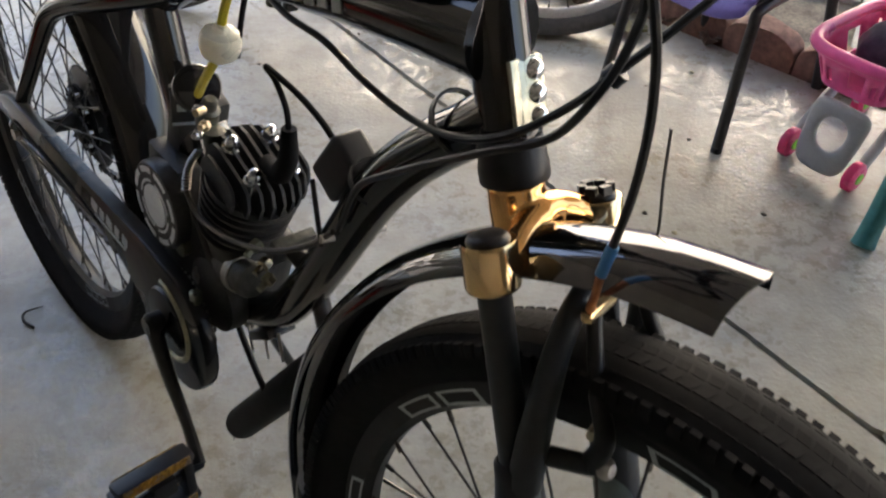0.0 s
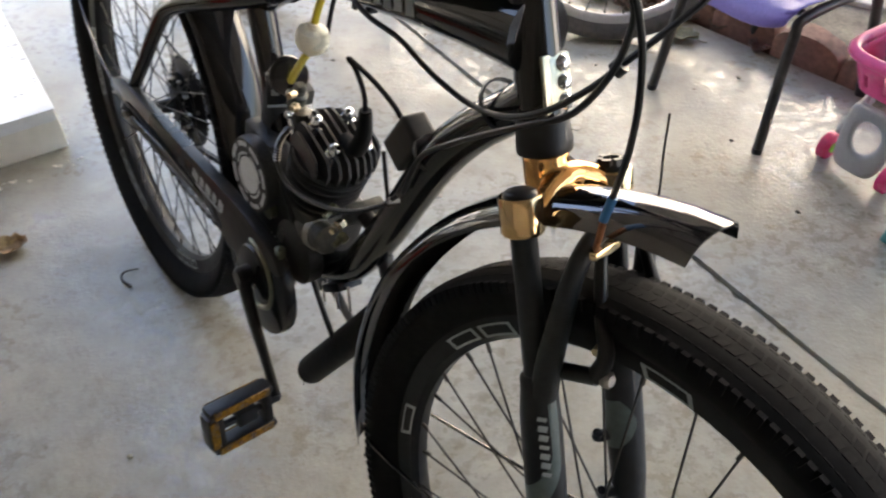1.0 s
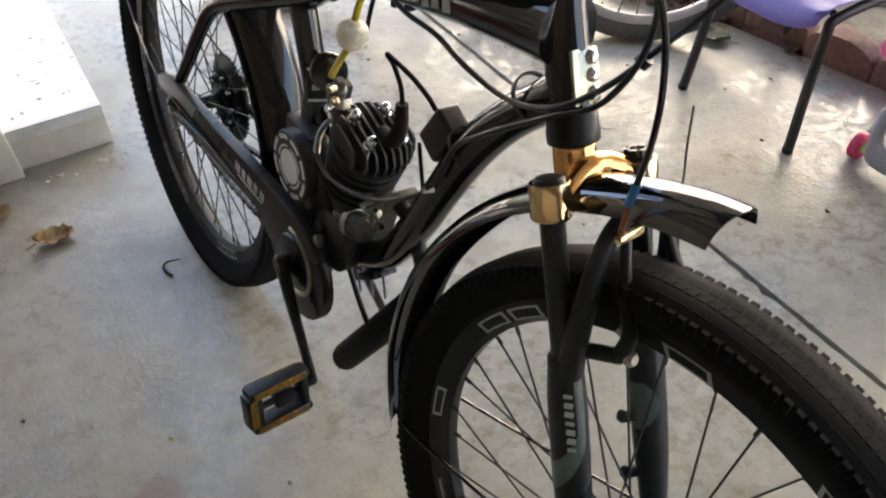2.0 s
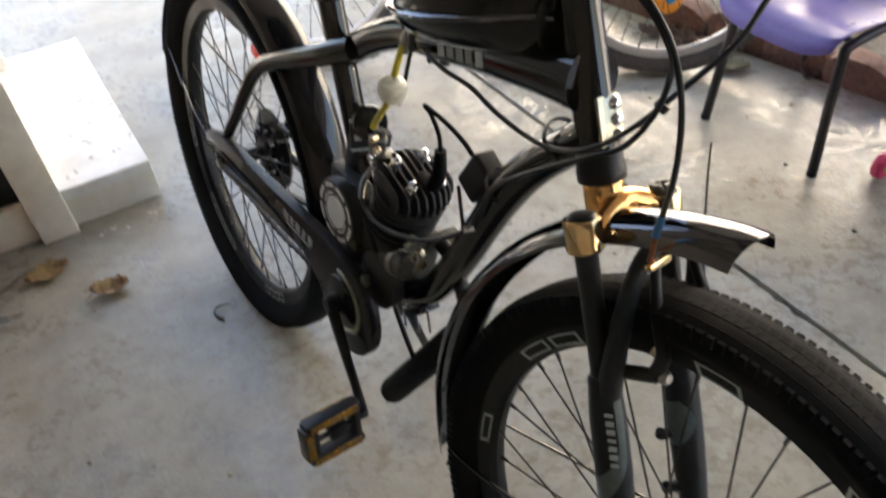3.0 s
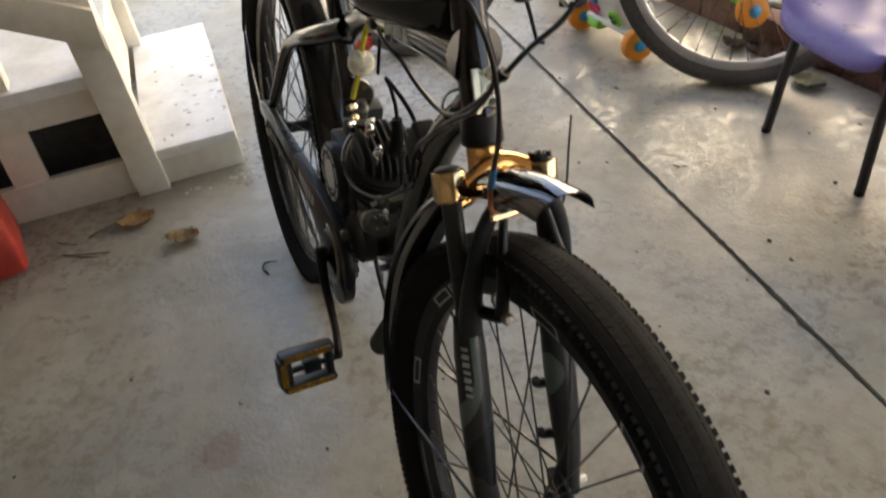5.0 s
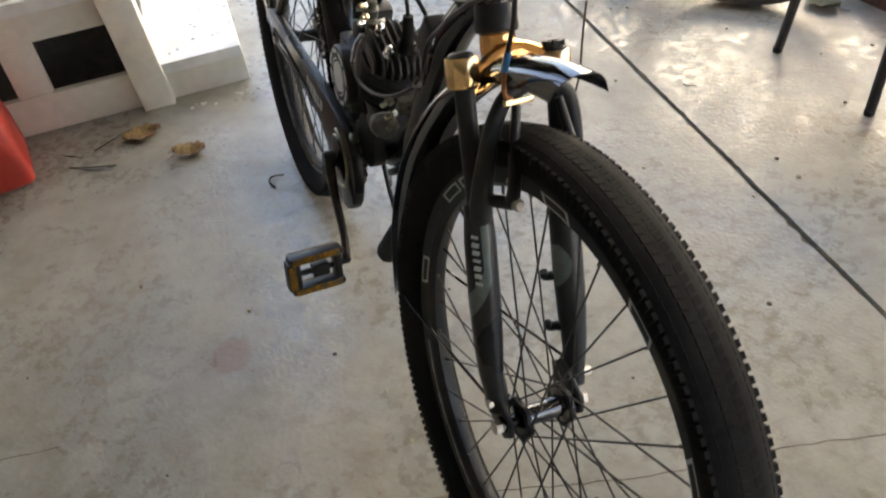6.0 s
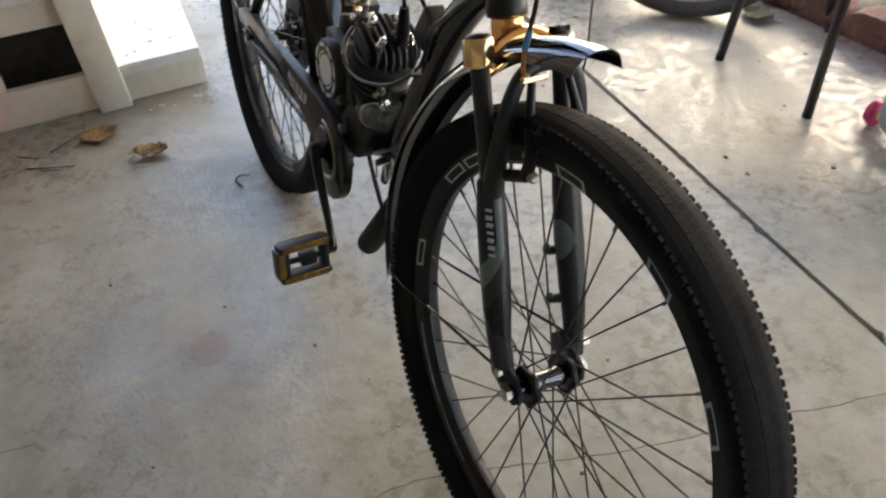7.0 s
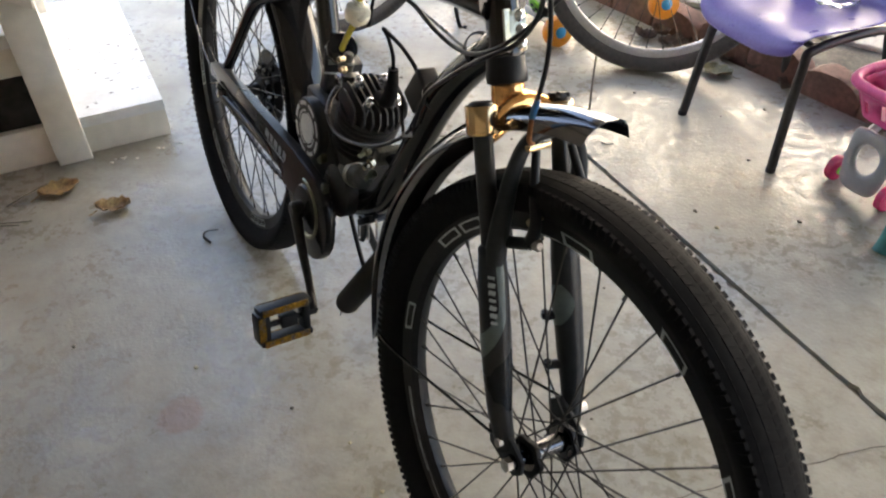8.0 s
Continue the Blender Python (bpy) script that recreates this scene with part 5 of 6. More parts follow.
for k in range(3):
    part("bracket_dimple", turned([(0, 0.0045), (0.0035, 0.0040), (0.0060, 0.0022), (0.0072, 0), (0, -0.002)], 18, refl @ pose(0.0035, 0.005, -0.0155 + 0.0155 * k, 0, 80, 0)), CHROME, bracket, "bright dimple")
part("bracket_film", block((0.004, 0.012, 0.048), refl @ pose(0.0015, -0.012, 0.0, 0, 0, 12), 0.0015), FOIL, bracket, "pale plate edge")


def cable(name, pts, r, label, material=PLASTIC_BLACK, m=None):
    return part(name, tube(pts, r, 8, 8), material, bike, label, m)


cable("front_brake_cable", [(0.800, -0.285, 1.095), (0.795, -0.225, 1.104), (0.813, -0.158, 1.092), (0.872, -0.129, 1.064), (0.928, -0.108, 1.030), (0.980, -0.088, 0.996), (1.020, -0.073, 0.959), (1.030, -0.054, 0.917), (1.035, -0.044, 0.872), (1.036, -0.040, 0.827), (1.035, -0.043, 0.787)], 0.0027, "black front brake cable")
cable("throttle_cable", [(0.78, -0.29, 1.060), (0.775, -0.22, 1.045), (0.816, -0.155, 1.028), (0.879, -0.133, 1.006), (0.940, -0.108, 0.999), (0.998, -0.086, 0.979), (1.023, -0.064, 0.941), (1.011, -0.041, 0.904), (0.990, -0.026, 0.860), (0.972, -0.035, 0.825), (0.933, -0.041, 0.797), (0.886, -0.039, 0.763), (0.839, -0.034, 0.727), (0.794, -0.030, 0.687), (0.770, -0.028, 0.630)], 0.0028, "black throttle cable")
cable("rear_brake_cable", [(0.86, 0.30, 1.095), (0.94, 0.26, 1.110), (0.985, 0.205, 1.095), (1.000, 0.151, 1.056), (1.009, 0.103, 1.000), (1.014, 0.057, 0.958), (1.017, 0.027, 0.926), (1.009, 0.003, 0.902), (0.991, -0.011, 0.872), (0.969, -0.021, 0.840), (0.937, -0.030, 0.808), (0.896, -0.030, 0.784), (0.845, -0.026, 0.771), (0.792, -0.029, 0.777), (0.743, -0.031, 0.789), (0.696, -0.034, 0.792), (0.651, -0.029, 0.796)], 0.0028, "black rear brake cable")
part("cable_band", turned([(0.002, -0.004), (0.0068, -0.004), (0.0068, 0.004), (0.002, 0.004)], 10, axis_pose((0.990, -0.016, 0.868), (1.009, -0.003, 0.902))), PLASTIC_BLACK, bike, "black tie round the cables")
for k, (x, z) in enumerate(((0.865, 0.772), (0.782, 0.675))):
    part("cable_tie", turned([(0.0235, -0.0025), (0.0255, -0.0025), (0.0255, 0.0025), (0.0235, 0.0025), (0.0235, -0.0025)], 20, axis_pose((x, 0, z), (x + 0.7, 0, z + (0.7 if k == 0 else 1.2)))), PLASTIC_BLACK, bike)

# ---- the wooden steps ----
S0 = Vector((-1.17, 1.335, 0.0))
STAIR = Matrix.Translation(S0) @ Matrix.Rotation(math.atan2(0.667, 0.745), 4, "Z")  # x along the side, y away


def sbox(x0, x1, y0, y1, z0, z1, bevel=0.004):
    return block((x1 - x0, y1 - y0, z1 - z0), pose((x0 + x1) / 2, (y0 + y1) / 2, (z0 + z1) / 2), bevel)


steps = thing("steps", STAIR, "white-painted wooden porch steps with chipped paint", "steps")
low = part("tread", sbox(-0.02, 0.238, 0.035, 0.915, 0.088, 0.121, 0.004), STEP_PAINT, steps, "lit white bottom tread with scuffed paint")
part("riser", sbox(0.005, 0.240, 0.052, 0.838, 0.0, 0.0875), WHITE_WOOD, steps, "white riser board")
rng = random.Random(5)
for i in range(34):
    a, b = rng.uniform(0.04, 0.225), rng.uniform(0.06, 0.62)
    if i > 25:
        a = 0.228
    rx, ry = rng.uniform(0.003, 0.013), rng.uniform(0.002, 0.006)
    pts = [(a + rx * (0.6 + 0.5 * rng.random()) * math.cos(q), b + ry * (0.6 + 0.5 * rng.random()) * math.sin(q)) for q in np.linspace(0, 2 * math.pi, 10)[:-1]]
    bm = bmesh.new()
    bm.faces.new([bm.verts.new((x, y, 0.1218)) for x, y in pts])
    part("paint_chip", bm, CHIP, low, "bare chip in the paint", smooth=False)
SF = 0.055  # the face of the side boards
part("tread", sbox(-0.95, -0.03, SF - 0.018, 0.915, 0.345, 0.382), STEP_PAINT, steps, "white upper tread")
part("riser", sbox(-0.06, -0.035, SF + 0.03, 0.90, 0.122, 0.345), WHITE_WOOD, steps, "white riser board")
part("side_fascia", sbox(-0.95, -0.036, SF - 0.003, SF + 0.022, 0.263, 0.345), WHITE_WOOD, steps, "white upper side board")
part("side_board", sbox(-0.95, -0.036, SF - 0.004, SF + 0.022, 0.0, 0.110), WHITE_WOOD, steps, "white bottom side board")
for x in (-0.378, -0.70):
    part("side_slat", sbox(x, x + 0.094, SF, SF + 0.020, 0.110, 0.263), WHITE_WOOD, steps, "short white upright board")
# added sheet: the shade behind the side openings is in its colour
part("shade_lining", sbox(-0.94, -0.062, SF + 0.18, SF + 0.195, 0.0, 0.343), VOID_SHADE, steps, "dark sheet standing in for the shade under the steps")
# newel posts lean back a little; the rail is nailed across them
for y in (0.0175, 0.84):
    post = plate([(-0.072, 0.0), (0.017, 0.0), (-0.007, 0.56), (-0.010, 1.02), (-0.100, 1.02), (-0.094, 0.50)], y, y + 0.083, 0.005)
    part("newel_post", post, WHITE_WOOD, steps, "square white newel post")
for y in (-0.004, 0.925):
    rail = plate([(-0.006, 0.445), (-0.004, 0.555), (-1.0, 1.062), (-1.0, 0.975), (-0.09, 0.494)], y, y + 0.020, 0.003)
    part("rail", rail, WHITE_WOOD, steps, "sloping white rail")
    rail = plate([(-0.05, 1.02), (0.02, 1.02), (-1.0, 1.56), (-1.0, 1.51), (-0.09, 1.04)], y - 0.01, y + 0.09, 0.004)
    part("hand_rail", rail, WHITE_WOOD, steps, "sloping white hand rail")
part("upper_post", sbox(-0.352, -0.280, SF + 0.002, SF + 0.060, 0.382, 0.92), WHITE_WOOD, steps, "white upright")
far_post = part("upper_post", sbox(-0.40, -0.225, 0.862, 0.905, 0.382, 0.92), WHITE_WOOD, steps, "white upright")
part("yellow_label", sbox(-0.292, -0.262, 0.858, 0.8615, 0.392, 0.480, 0.001), YELLOW, far_post, "faded yellow label")
part("riser", sbox(-0.80, -0.775, SF + 0.03, 0.90, 0.382, 0.61), WHITE_WOOD, steps, "white riser board")
part("tread", sbox(-1.5, -0.77, SF - 0.018, 0.915, 0.61, 0.645), STEP_PAINT, steps, "white top tread")
part("side_fascia", sbox(-1.5, -0.955, SF - 0.004, SF + 0.020, 0.0, 0.61), WHITE_WOOD, steps, "white side boards")

# ---- the school chair ----
feet = [Vector(v) for v in ((0.386, 2.003, 0), (0.629, 1.752, 0), (0.672, 2.292, 0), (0.918, 2.048, 0))]
chair = thing("school_chair", Matrix(), "purple plastic school chair on dark steel tube legs", "chair")
cf = Vector((-0.735, -0.678, 0))   # the way it faces
cs = Vector((0.678, -0.735, 0))    # along its front edge
cmid = (feet[0] + feet[1] + feet[2] + feet[3]) / 4


def cpt(f, s_, z):
    return cmid + cf * f + cs * s_ + Vector((0, 0, z))


bm = bmesh.new()
rows = []
NS, NW = 26, 14
curve = [(0.225, 0.300), (0.222, 0.322), (0.205, 0.340), (0.16, 0.350), (0.05, 0.342), (-0.06, 0.335), (-0.13, 0.345), (-0.165, 0.385), (-0.185, 0.45), (-0.205, 0.55), (-0.215, 0.66), (-0.222, 0.70)]
wid = [0.165, 0.175, 0.185, 0.192, 0.198, 0.195, 0.188, 0.180, 0.182, 0.19, 0.18, 0.15]
for i in range(NS + 1):
    f = i / NS * (len(curve) - 1)
    a = np.interp(f, range(len(curve)), [c[0] for c in curve])
    z = np.interp(f, range(len(curve)), [c[1] for c in curve])
    w = np.interp(f, range(len(wid)), wid)
    row = []
    for k in range(NW + 1):
        v = -1 + 2 * k / NW
        lift = 0.022 * v ** 4 if f < 6 else 0
        fore = 0.03 * v ** 2 if f > 6.5 else -0.02 * v ** 4 * (1 if f < 2 else 0)
        row.append(bm.verts.new(cpt(a + fore, v * w, z + lift)))
    rows.append(row)
for i in range(NS):
    for k in range(NW):
        hole = 15.4 < i < 18.6 and abs(k - 6.5) < 3.2
        if not hole:
            bm.faces.new((rows[i][k], rows[i][k + 1], rows[i + 1][k + 1], rows[i + 1][k]))
shell = part("seat_shell", bm, PURPLE, chair, "one-piece purple plastic seat and back with a hand hole")
sol = shell.modifiers.new("thick", "SOLIDIFY")
sol.thickness = 0.006
sub = shell.modifiers.new("round", "SUBSURF")
sub.levels = sub.render_levels = 1
for sgn, fr, bk in ((-1, feet[0], feet[2]), (1, feet[1], feet[3])):
    a, b = cpt(0.145, sgn * 0.158, 0.312), cpt(-0.14, sgn * 0.158, 0.312)
    part("leg_frame", tube([fr, fr.lerp(a, 0.85), a + Vector((0, 0, 0.005)) - cf * 0.03, b + cf * 0.03 + Vector((0, 0, 0.005)), bk.lerp(b, 0.85), bk], 0.0128, 12, 8), CHAIR_STEEL, chair, "bent dark steel leg tube")
    for ft in (fr, bk):
        part("foot_cap", turned([(0, 0), (0.0130, 0), (0.0132, 0.012), (0.0126, 0.014), (0, 0.014)], 12, Matrix.Translation(ft)), PLASTIC_BLACK, chair)
part("cross_bar", tube([cpt(0.09, -0.15, 0.305), cpt(0.085, 0, 0.3), cpt(0.09, 0.15, 0.305)], 0.009, 10), CHAIR_STEEL, chair)
part("cross_bar", tube([cpt(-0.10, -0.15, 0.305), cpt(-0.10, 0, 0.3), cpt(-0.10, 0.15, 0.305)], 0.009, 10), CHAIR_STEEL, chair)
for sgn in (-1, 1):
    part("back_tube", tube([cpt(-0.125, sgn * 0.15, 0.312), cpt(-0.19, sgn * 0.155, 0.36), cpt(-0.225, sgn * 0.15, 0.52), cpt(-0.238, sgn * 0.14, 0.60)], 0.0105, 10), CHAIR_STEEL, chair)
bottle = thing("plastic_bag", Matrix.Translation(cpt(-0.07, 0.03, 0.345)), "crumpled clear plastic wrapper lying on the purple chair", "wrapper")
bm = bmesh.new()
bmesh.ops.create_icosphere(bm, subdivisions=3, radius=0.045)
for v in bm.verts:
    v.co = Vector((v.co.x * 1.3, v.co.y * 0.8, v.co.z * 0.45 + 0.018)) + noise.noise_vector(v.co * 60) * 0.008
part("film", bm, CLEAR, bottle)

# ---- terracotta edging along the slab ----
e0, e1 = Vector((1.02, 1.975, 0)), Vector((-0.62, 3.29, 0))
ed = (e1 - e0).normalized()
en = Vector((-ed.y, ed.x, 0)) * -1
edging_mesh = []
for v_ in range(4):
    rng = random.Random(40 + v_)
    out = [(-0.098, 0.0), (0.098, 0.0), (0.098, 0.058)] + [(0.098 * math.cos(radians(a)), 0.058 + (0.045 + 0.012 * v_ % 0.02) * math.sin(radians(a))) for a in range(15, 166, 15)] + [(-0.098, 0.058)]
    bm = plate(out, -0.032, 0.032, 0.006)
    for v in bm.verts:
        v.co += noise.noise_vector(v.co * 14 + Vector((v_ * 3.1, 0, 0))) * 0.006
    me = bpy.data.meshes.new("edging_stone")
    bmesh.ops.recalc_face_normals(bm, faces=bm.faces)
    bm.to_mesh(me)
    bm.free()
    edging_mesh.append(me)
L = (e1 - e0).length
for i in range(int(L / 0.2) + 1):
    rng = random.Random(i + 3)
    p = e0 + ed * (0.1 + 0.2 * i) + en * (0.038 + rng.uniform(-0.008, 0.008)) + Vector((0, 0, -0.012 + rng.uniform(-0.004, 0.004)))
    m = Matrix.Translation(p) @ Matrix.Rotation(math.atan2(ed.y, ed.x) + radians(rng.uniform(-4, 4)), 4, "Z") @ Matrix.Rotation(radians(rng.uniform(-5, 5)), 4, "X")
    tagged(mesh_part("edging_stone", edging_mesh[i % 4], TERRACOTTA, None, "", m), "brown round-topped terracotta edging stone along the slab", "edging stone", "terracotta edging")


def leaf(name, at, size, turn, curl, material, label, seed, lobes=0.25):
    rng = random.Random(seed)
    bm = bmesh.new()
    n = 9
    rows = []
    for i in range(n + 1):
        f = i / n
        w = size * 0.36 * math.sin(math.pi * min(1, f * 0.96 + 0.03)) ** 0.8 * (1 + lobes * math.sin(i * 2.4 + seed))
        row = []
        for k in range(5):
            v = -1 + k / 2
            row.append(bm.verts.new((size * (f - 0.5), w * v, 0.0012 + curl * size * (0.35 * v * v + 0.5 * (f - 0.45) ** 2 * 2) + 0.004 * rng.random())))
        rows.append(row)
    for a, b in zip(rows, rows[1:]):
        for k in range(4):
            bm.faces.new((a[k], a[k + 1], b[k + 1], b[k]))
    sweep(bm, [(size * 0.48, 0, 0.008), (size * 0.62, size * 0.04, 0.004), (size * 0.74, size * 0.10, 0.003)], 0.0012, 5, 3)
    ob = part(name, bm, material, None, "", Matrix.Translation((*at, 0)) @ Matrix.Rotation(radians(turn), 4, "Z"))
    mod = ob.modifiers.new("thick", "SOLIDIFY")
    mod.thickness = 0.0008
    return tagged(ob, label, "leaf", "fallen leaves")


leaf("leaf", (-0.973, 1.161), 0.085, 215, 0.5, DRY_LEAF, "curled orange-brown dry leaf on the concrete", 3)
leaf("leaf", (-1.163, 1.198), 0.105, 232, 0.25, DRY_LEAF, "yellow-brown dry leaf near the steps", 8)
for i, (x, y, a) in enumerate(((0.33, 2.47, 30), (0.38, 2.50, 100), (0.42, 2.43, 200), (0.30, 2.54, 310), (0.36, 2.44, 250), (0.52, 2.40, 20), (0.60, 2.36, 140), (0.70, 2.25, 60), (0.25, 2.50, 170))):
    leaf("leaf", (x - 0.02, y - 0.01), 0.075, a, 0.7, BROWN_LEAF, "crumpled brown leaf against the edging", 20 + i, 0.4)


def twig(name, pts, r, label):
    return tagged(part(name, tube([(x, y, r + z) for x, y, z in pts], [r, r * 0.9, r * 0.5], 6), TWIG), label, "twig", "twigs")


twig("twig", [(-1.268, 1.018, 0.0), (-1.205, 1.033, 0.004), (-1.145, 1.064, 0.0)], 0.0018, "thin dark twig on the concrete")
twig("twig", [(-1.225, 1.022, 0.0), (-1.19, 1.028, 0.003), (-1.168, 1.040, 0.0)], 0.0017, "thin dark twig on the concrete")
twig("twig", [(-1.322, 1.058, 0.0), (-1.295, 1.060, 0.002), (-1.264, 1.066, 0.0)], 0.0017, "thin dark twig on the concrete")
twig("twig", [(-1.252, 1.100, 0.0), (-1.235, 1.150, 0.003), (-1.216, 1.218, 0.0)], 0.0017, "thin dark twig on the concrete")
twig("curl", [(-0.666, 1.098, 0.0), (-0.690, 1.110, 0.003), (-0.694, 1.130, 0.004), (-0.672, 1.149, 0.0)], 0.0028, "small black curled strip of rubber on the floor")
twig("straw", [(0.180, 1.785, 0.0), (0.200, 1.775, 0.003), (0.214, 1.790, 0.0)], 0.0012, "short bent straw on the floor")
rng = random.Random(11)
for i in range(46):
    x, y = rng.uniform(-0.9, 0.75), rng.uniform(0.3, 2.2)
    if i in (14, 15, 16):
        x, y = ((0.500, 1.051), (0.169, 1.407), (0.271, 1.173))[i - 14]
    if i < 14:
        f = rng.random()
        x, y = -1.12 + 0.16 * f + rng.uniform(-0.01, 0.015), 1.36 + 0.16 * f - rng.uniform(0.0, 0.03)
    bm = bmesh.new()
    bmesh.ops.create_icosphere(bm, subdivisions=1, radius=rng.uniform(0.0025, 0.006))
    for v in bm.verts:
        v.co = Vector((v.co.x * rng.uniform(0.8, 1.4), v.co.y, v.co.z * 0.6)) + noise.noise_vector(v.co * 400) * 0.001
    tagged(part("grit", bm, (WHITE_WOOD if i < 14 else DIRT if i % 3 else STONE), None, "", Matrix.Translation((x, y, 0.002))), "small crumb of grit on the concrete", "crumb", "grit on the floor")
leaf("leaf", (0.47, 2.285), 0.105, -25, 0.35, OLIVE_LEAF, "curled olive-brown leaf by the chair leg", 51)

# ---- the red can by the steps ----
can = thing("fuel_can", Matrix.Translation((-1.468, 0.958, 0)) @ Matrix.Rotation(radians(52), 4, "Z"), "red plastic fuel can beside the steps", "fuel can")
bm = bmesh.new()
rings = []
for z, k, r in ((0.0, 0.92, 0.02), (0.008, 1.0, 0.025), (0.10, 0.97, 0.03), (0.17, 0.90, 0.035), (0.205, 0.80, 0.04), (0.215, 0.70, 0.04)):
    hx, hy = 0.085 * k, 0.135 * k
    ring = []
    for q, (cx, cy) in enumerate(((hx, hy), (-hx, hy), (-hx, -hy), (hx, -hy))):
        for j in range(5):
            a = radians(90 * q + 22.5 * j)
            ring.append(bm.verts.new((cx - math.copysign(r, cx) + r * math.cos(a), cy - math.copysign(r, cy) + r * math.sin(a), z)))
    rings.append(ring)
for a, b in zip(rings, rings[1:]):
    for k in range(20):
        bm.faces.new((a[k], a[(k + 1) % 20], b[(k + 1) % 20], b[k]))
bm.faces.new(rings[0][::-1])
bm.faces.new(rings[-1])
part("body", bm, RED_PLASTIC, can)
part("handle", tube([(0, -0.06, 0.21), (0, -0.05, 0.245), (0, 0.03, 0.245), (0, 0.04, 0.21)], 0.011, 10), RED_PLASTIC, can)
part("cap", turned([(0, 0.21), (0.026, 0.21), (0.026, 0.24), (0.022, 0.244), (0, 0.244)], 18, pose(0, 0.075, 0)), PLASTIC_BLACK, can, "black screw cap")

# ---- the blue bicycle ----
BLUE = Matrix.Translation((0.247 - 1.09 * math.cos(radians(-2)), 2.240 - 1.09 * math.sin(radians(-2)), 0)) @ Matrix.Rotation(radians(-2), 4, "Z") @ Matrix.Rotation(radians(-13.5), 4, "X")
blue = thing("blue_bicycle", BLUE, "blue bicycle with silver rims standing at the slab's edge", "bicycle")
R2 = 0.375
BR, BF, B2 = Vector((0, 0, R2)), Vector((1.09, 0, R2)), Vector((0.44, 0, 0.30))
wheel(blue, "front_wheel", BF, R2, 0.029, 0.300, 0.322, OLD_RUBBER, RIM_ALLOY, SATIN_BLACK, 120, 0.00125, tyre_label="old black bicycle tyre")
wheel(blue, "rear_wheel", BR, R2, 0.029, 0.300, 0.322, OLD_RUBBER, RIM_ALLOY, SATIN_BLACK, 120, 0.00125, tyre_label="old black bicycle tyre")
bh0, bh1 = Vector((0.905, 0, 0.70)), Vector((0.86, 0, 0.83))
frame2 = part("frame", tube([bh0 + Vector((-0.006, 0, 0.02)), (0.66, 0, 0.47), B2], 0.019, 14), BLUE_PAINT, blue, "blue down tube")
part("top_tube", tube([bh1 + Vector((0.01, 0, -0.03)), (0.6, 0, 0.68), (0.30, 0, 0.62)], 0.016, 12), BLUE_PAINT, frame2)
part("seat_tube", rod(B2, (0.26, 0, 0.76), 0.0165, 12), BLUE_PAINT, frame2)
part("head_tube", rod(bh0 + Vector((0.006, 0, -0.02)), bh1, 0.0205, 14), BLUE_PAINT, frame2)
for sgn in (-1, 1):
    part("chain_stay", tube([B2, (0.3, sgn * 0.045, 0.325), (0.0, sgn * 0.062, R2)], [0.012, 0.010, 0.008], 10), BLUE_PAINT, frame2)
    part("seat_stay", tube([(0.295, sgn * 0.01, 0.64), (0.22, sgn * 0.045, 0.58), (0.0, sgn * 0.062, R2)], [0.009, 0.008, 0.007], 10), BLUE_PAINT, frame2)
fork2 = part("fork", tube([bh0 + Vector((0.008, -0.05, -0.03)), bh0 + Vector((0.01, 0, -0.018)), bh0 + Vector((0.008, 0.05, -0.03))], 0.017, 12), BLUE_PAINT, blue, "blue fork crown")
for sgn in (-1, 1):
    part("fork_leg", tube([bh0 + Vector((0.008, sgn * 0.05, -0.03)), (0.97, sgn * 0.054, 0.572), BF + Vector((-0.040, sgn * 0.058, 0.070)), BF + Vector((0, sgn * 0.06, 0))], [0.0185, 0.0225, 0.0215, 0.015], 14), BLUE_PAINT, fork2, "stout blue fork leg")
part("seat_post", rod((0.265, 0, 0.75), (0.235, 0, 0.86), 0.0125, 12), STEEL, blue)
part("saddle", block((0.26, 0.15, 0.06), pose(0.22, 0, 0.885), 0.028, 3), LEATHER, blue, "black saddle")
part("stem", tube([bh1, bh1 + Vector((-0.02, 0, 0.06)), bh1 + Vector((0.03, 0, 0.09))], 0.013, 10), STEEL, blue)
part("handlebar", tube([bh1 + Vector((-0.06, 0.3, 0.13)), bh1 + Vector((0.02, 0.15, 0.11)), bh1 + Vector((0.03, 0, 0.09)), bh1 + Vector((0.02, -0.15, 0.11)), bh1 + Vector((-0.06, -0.3, 0.13))], 0.0115, 10), STEEL, blue)
crank2 = part("crank", turned([(0, -0.05), (0.02, -0.05), (0.09, -0.046), (0.09, -0.042), (0, -0.042)], 32, Matrix.Translation(B2) @ Y_AXIS), CHROME, blue, "chrome chainring and crank")
for sgn in (-1, 1):
    end = B2 + Vector((0.12 * sgn, 0.075 * sgn, -0.11 * sgn))
    part("crank_arm", rod(B2 + Vector((0, 0.062 * sgn, 0)), end, 0.009, 10), STEEL, crank2)
    pd = part("pedal", block((0.07, 0.085, 0.022), Matrix.Translation(end + Vector((0, sgn * 0.055, 0))), 0.005), SATIN_BLACK, crank2, "black pedal")
    for d in (-0.018, 0.018):
        part("pedal_gap", block((0.022, 0.05, 0.0235), Matrix.Translation(end + Vector((d, sgn * 0.055, 0))), 0.003), SATIN_BLACK, pd)
part("kick_stand", tube([(0.40, 0.03, 0.30), (0.42, 0.10, 0.16), (0.43, 0.162, 0.046), (0.455, 0.166, 0.042)], 0.0075, 10), SATIN_BLACK, blue, "thin side stand")
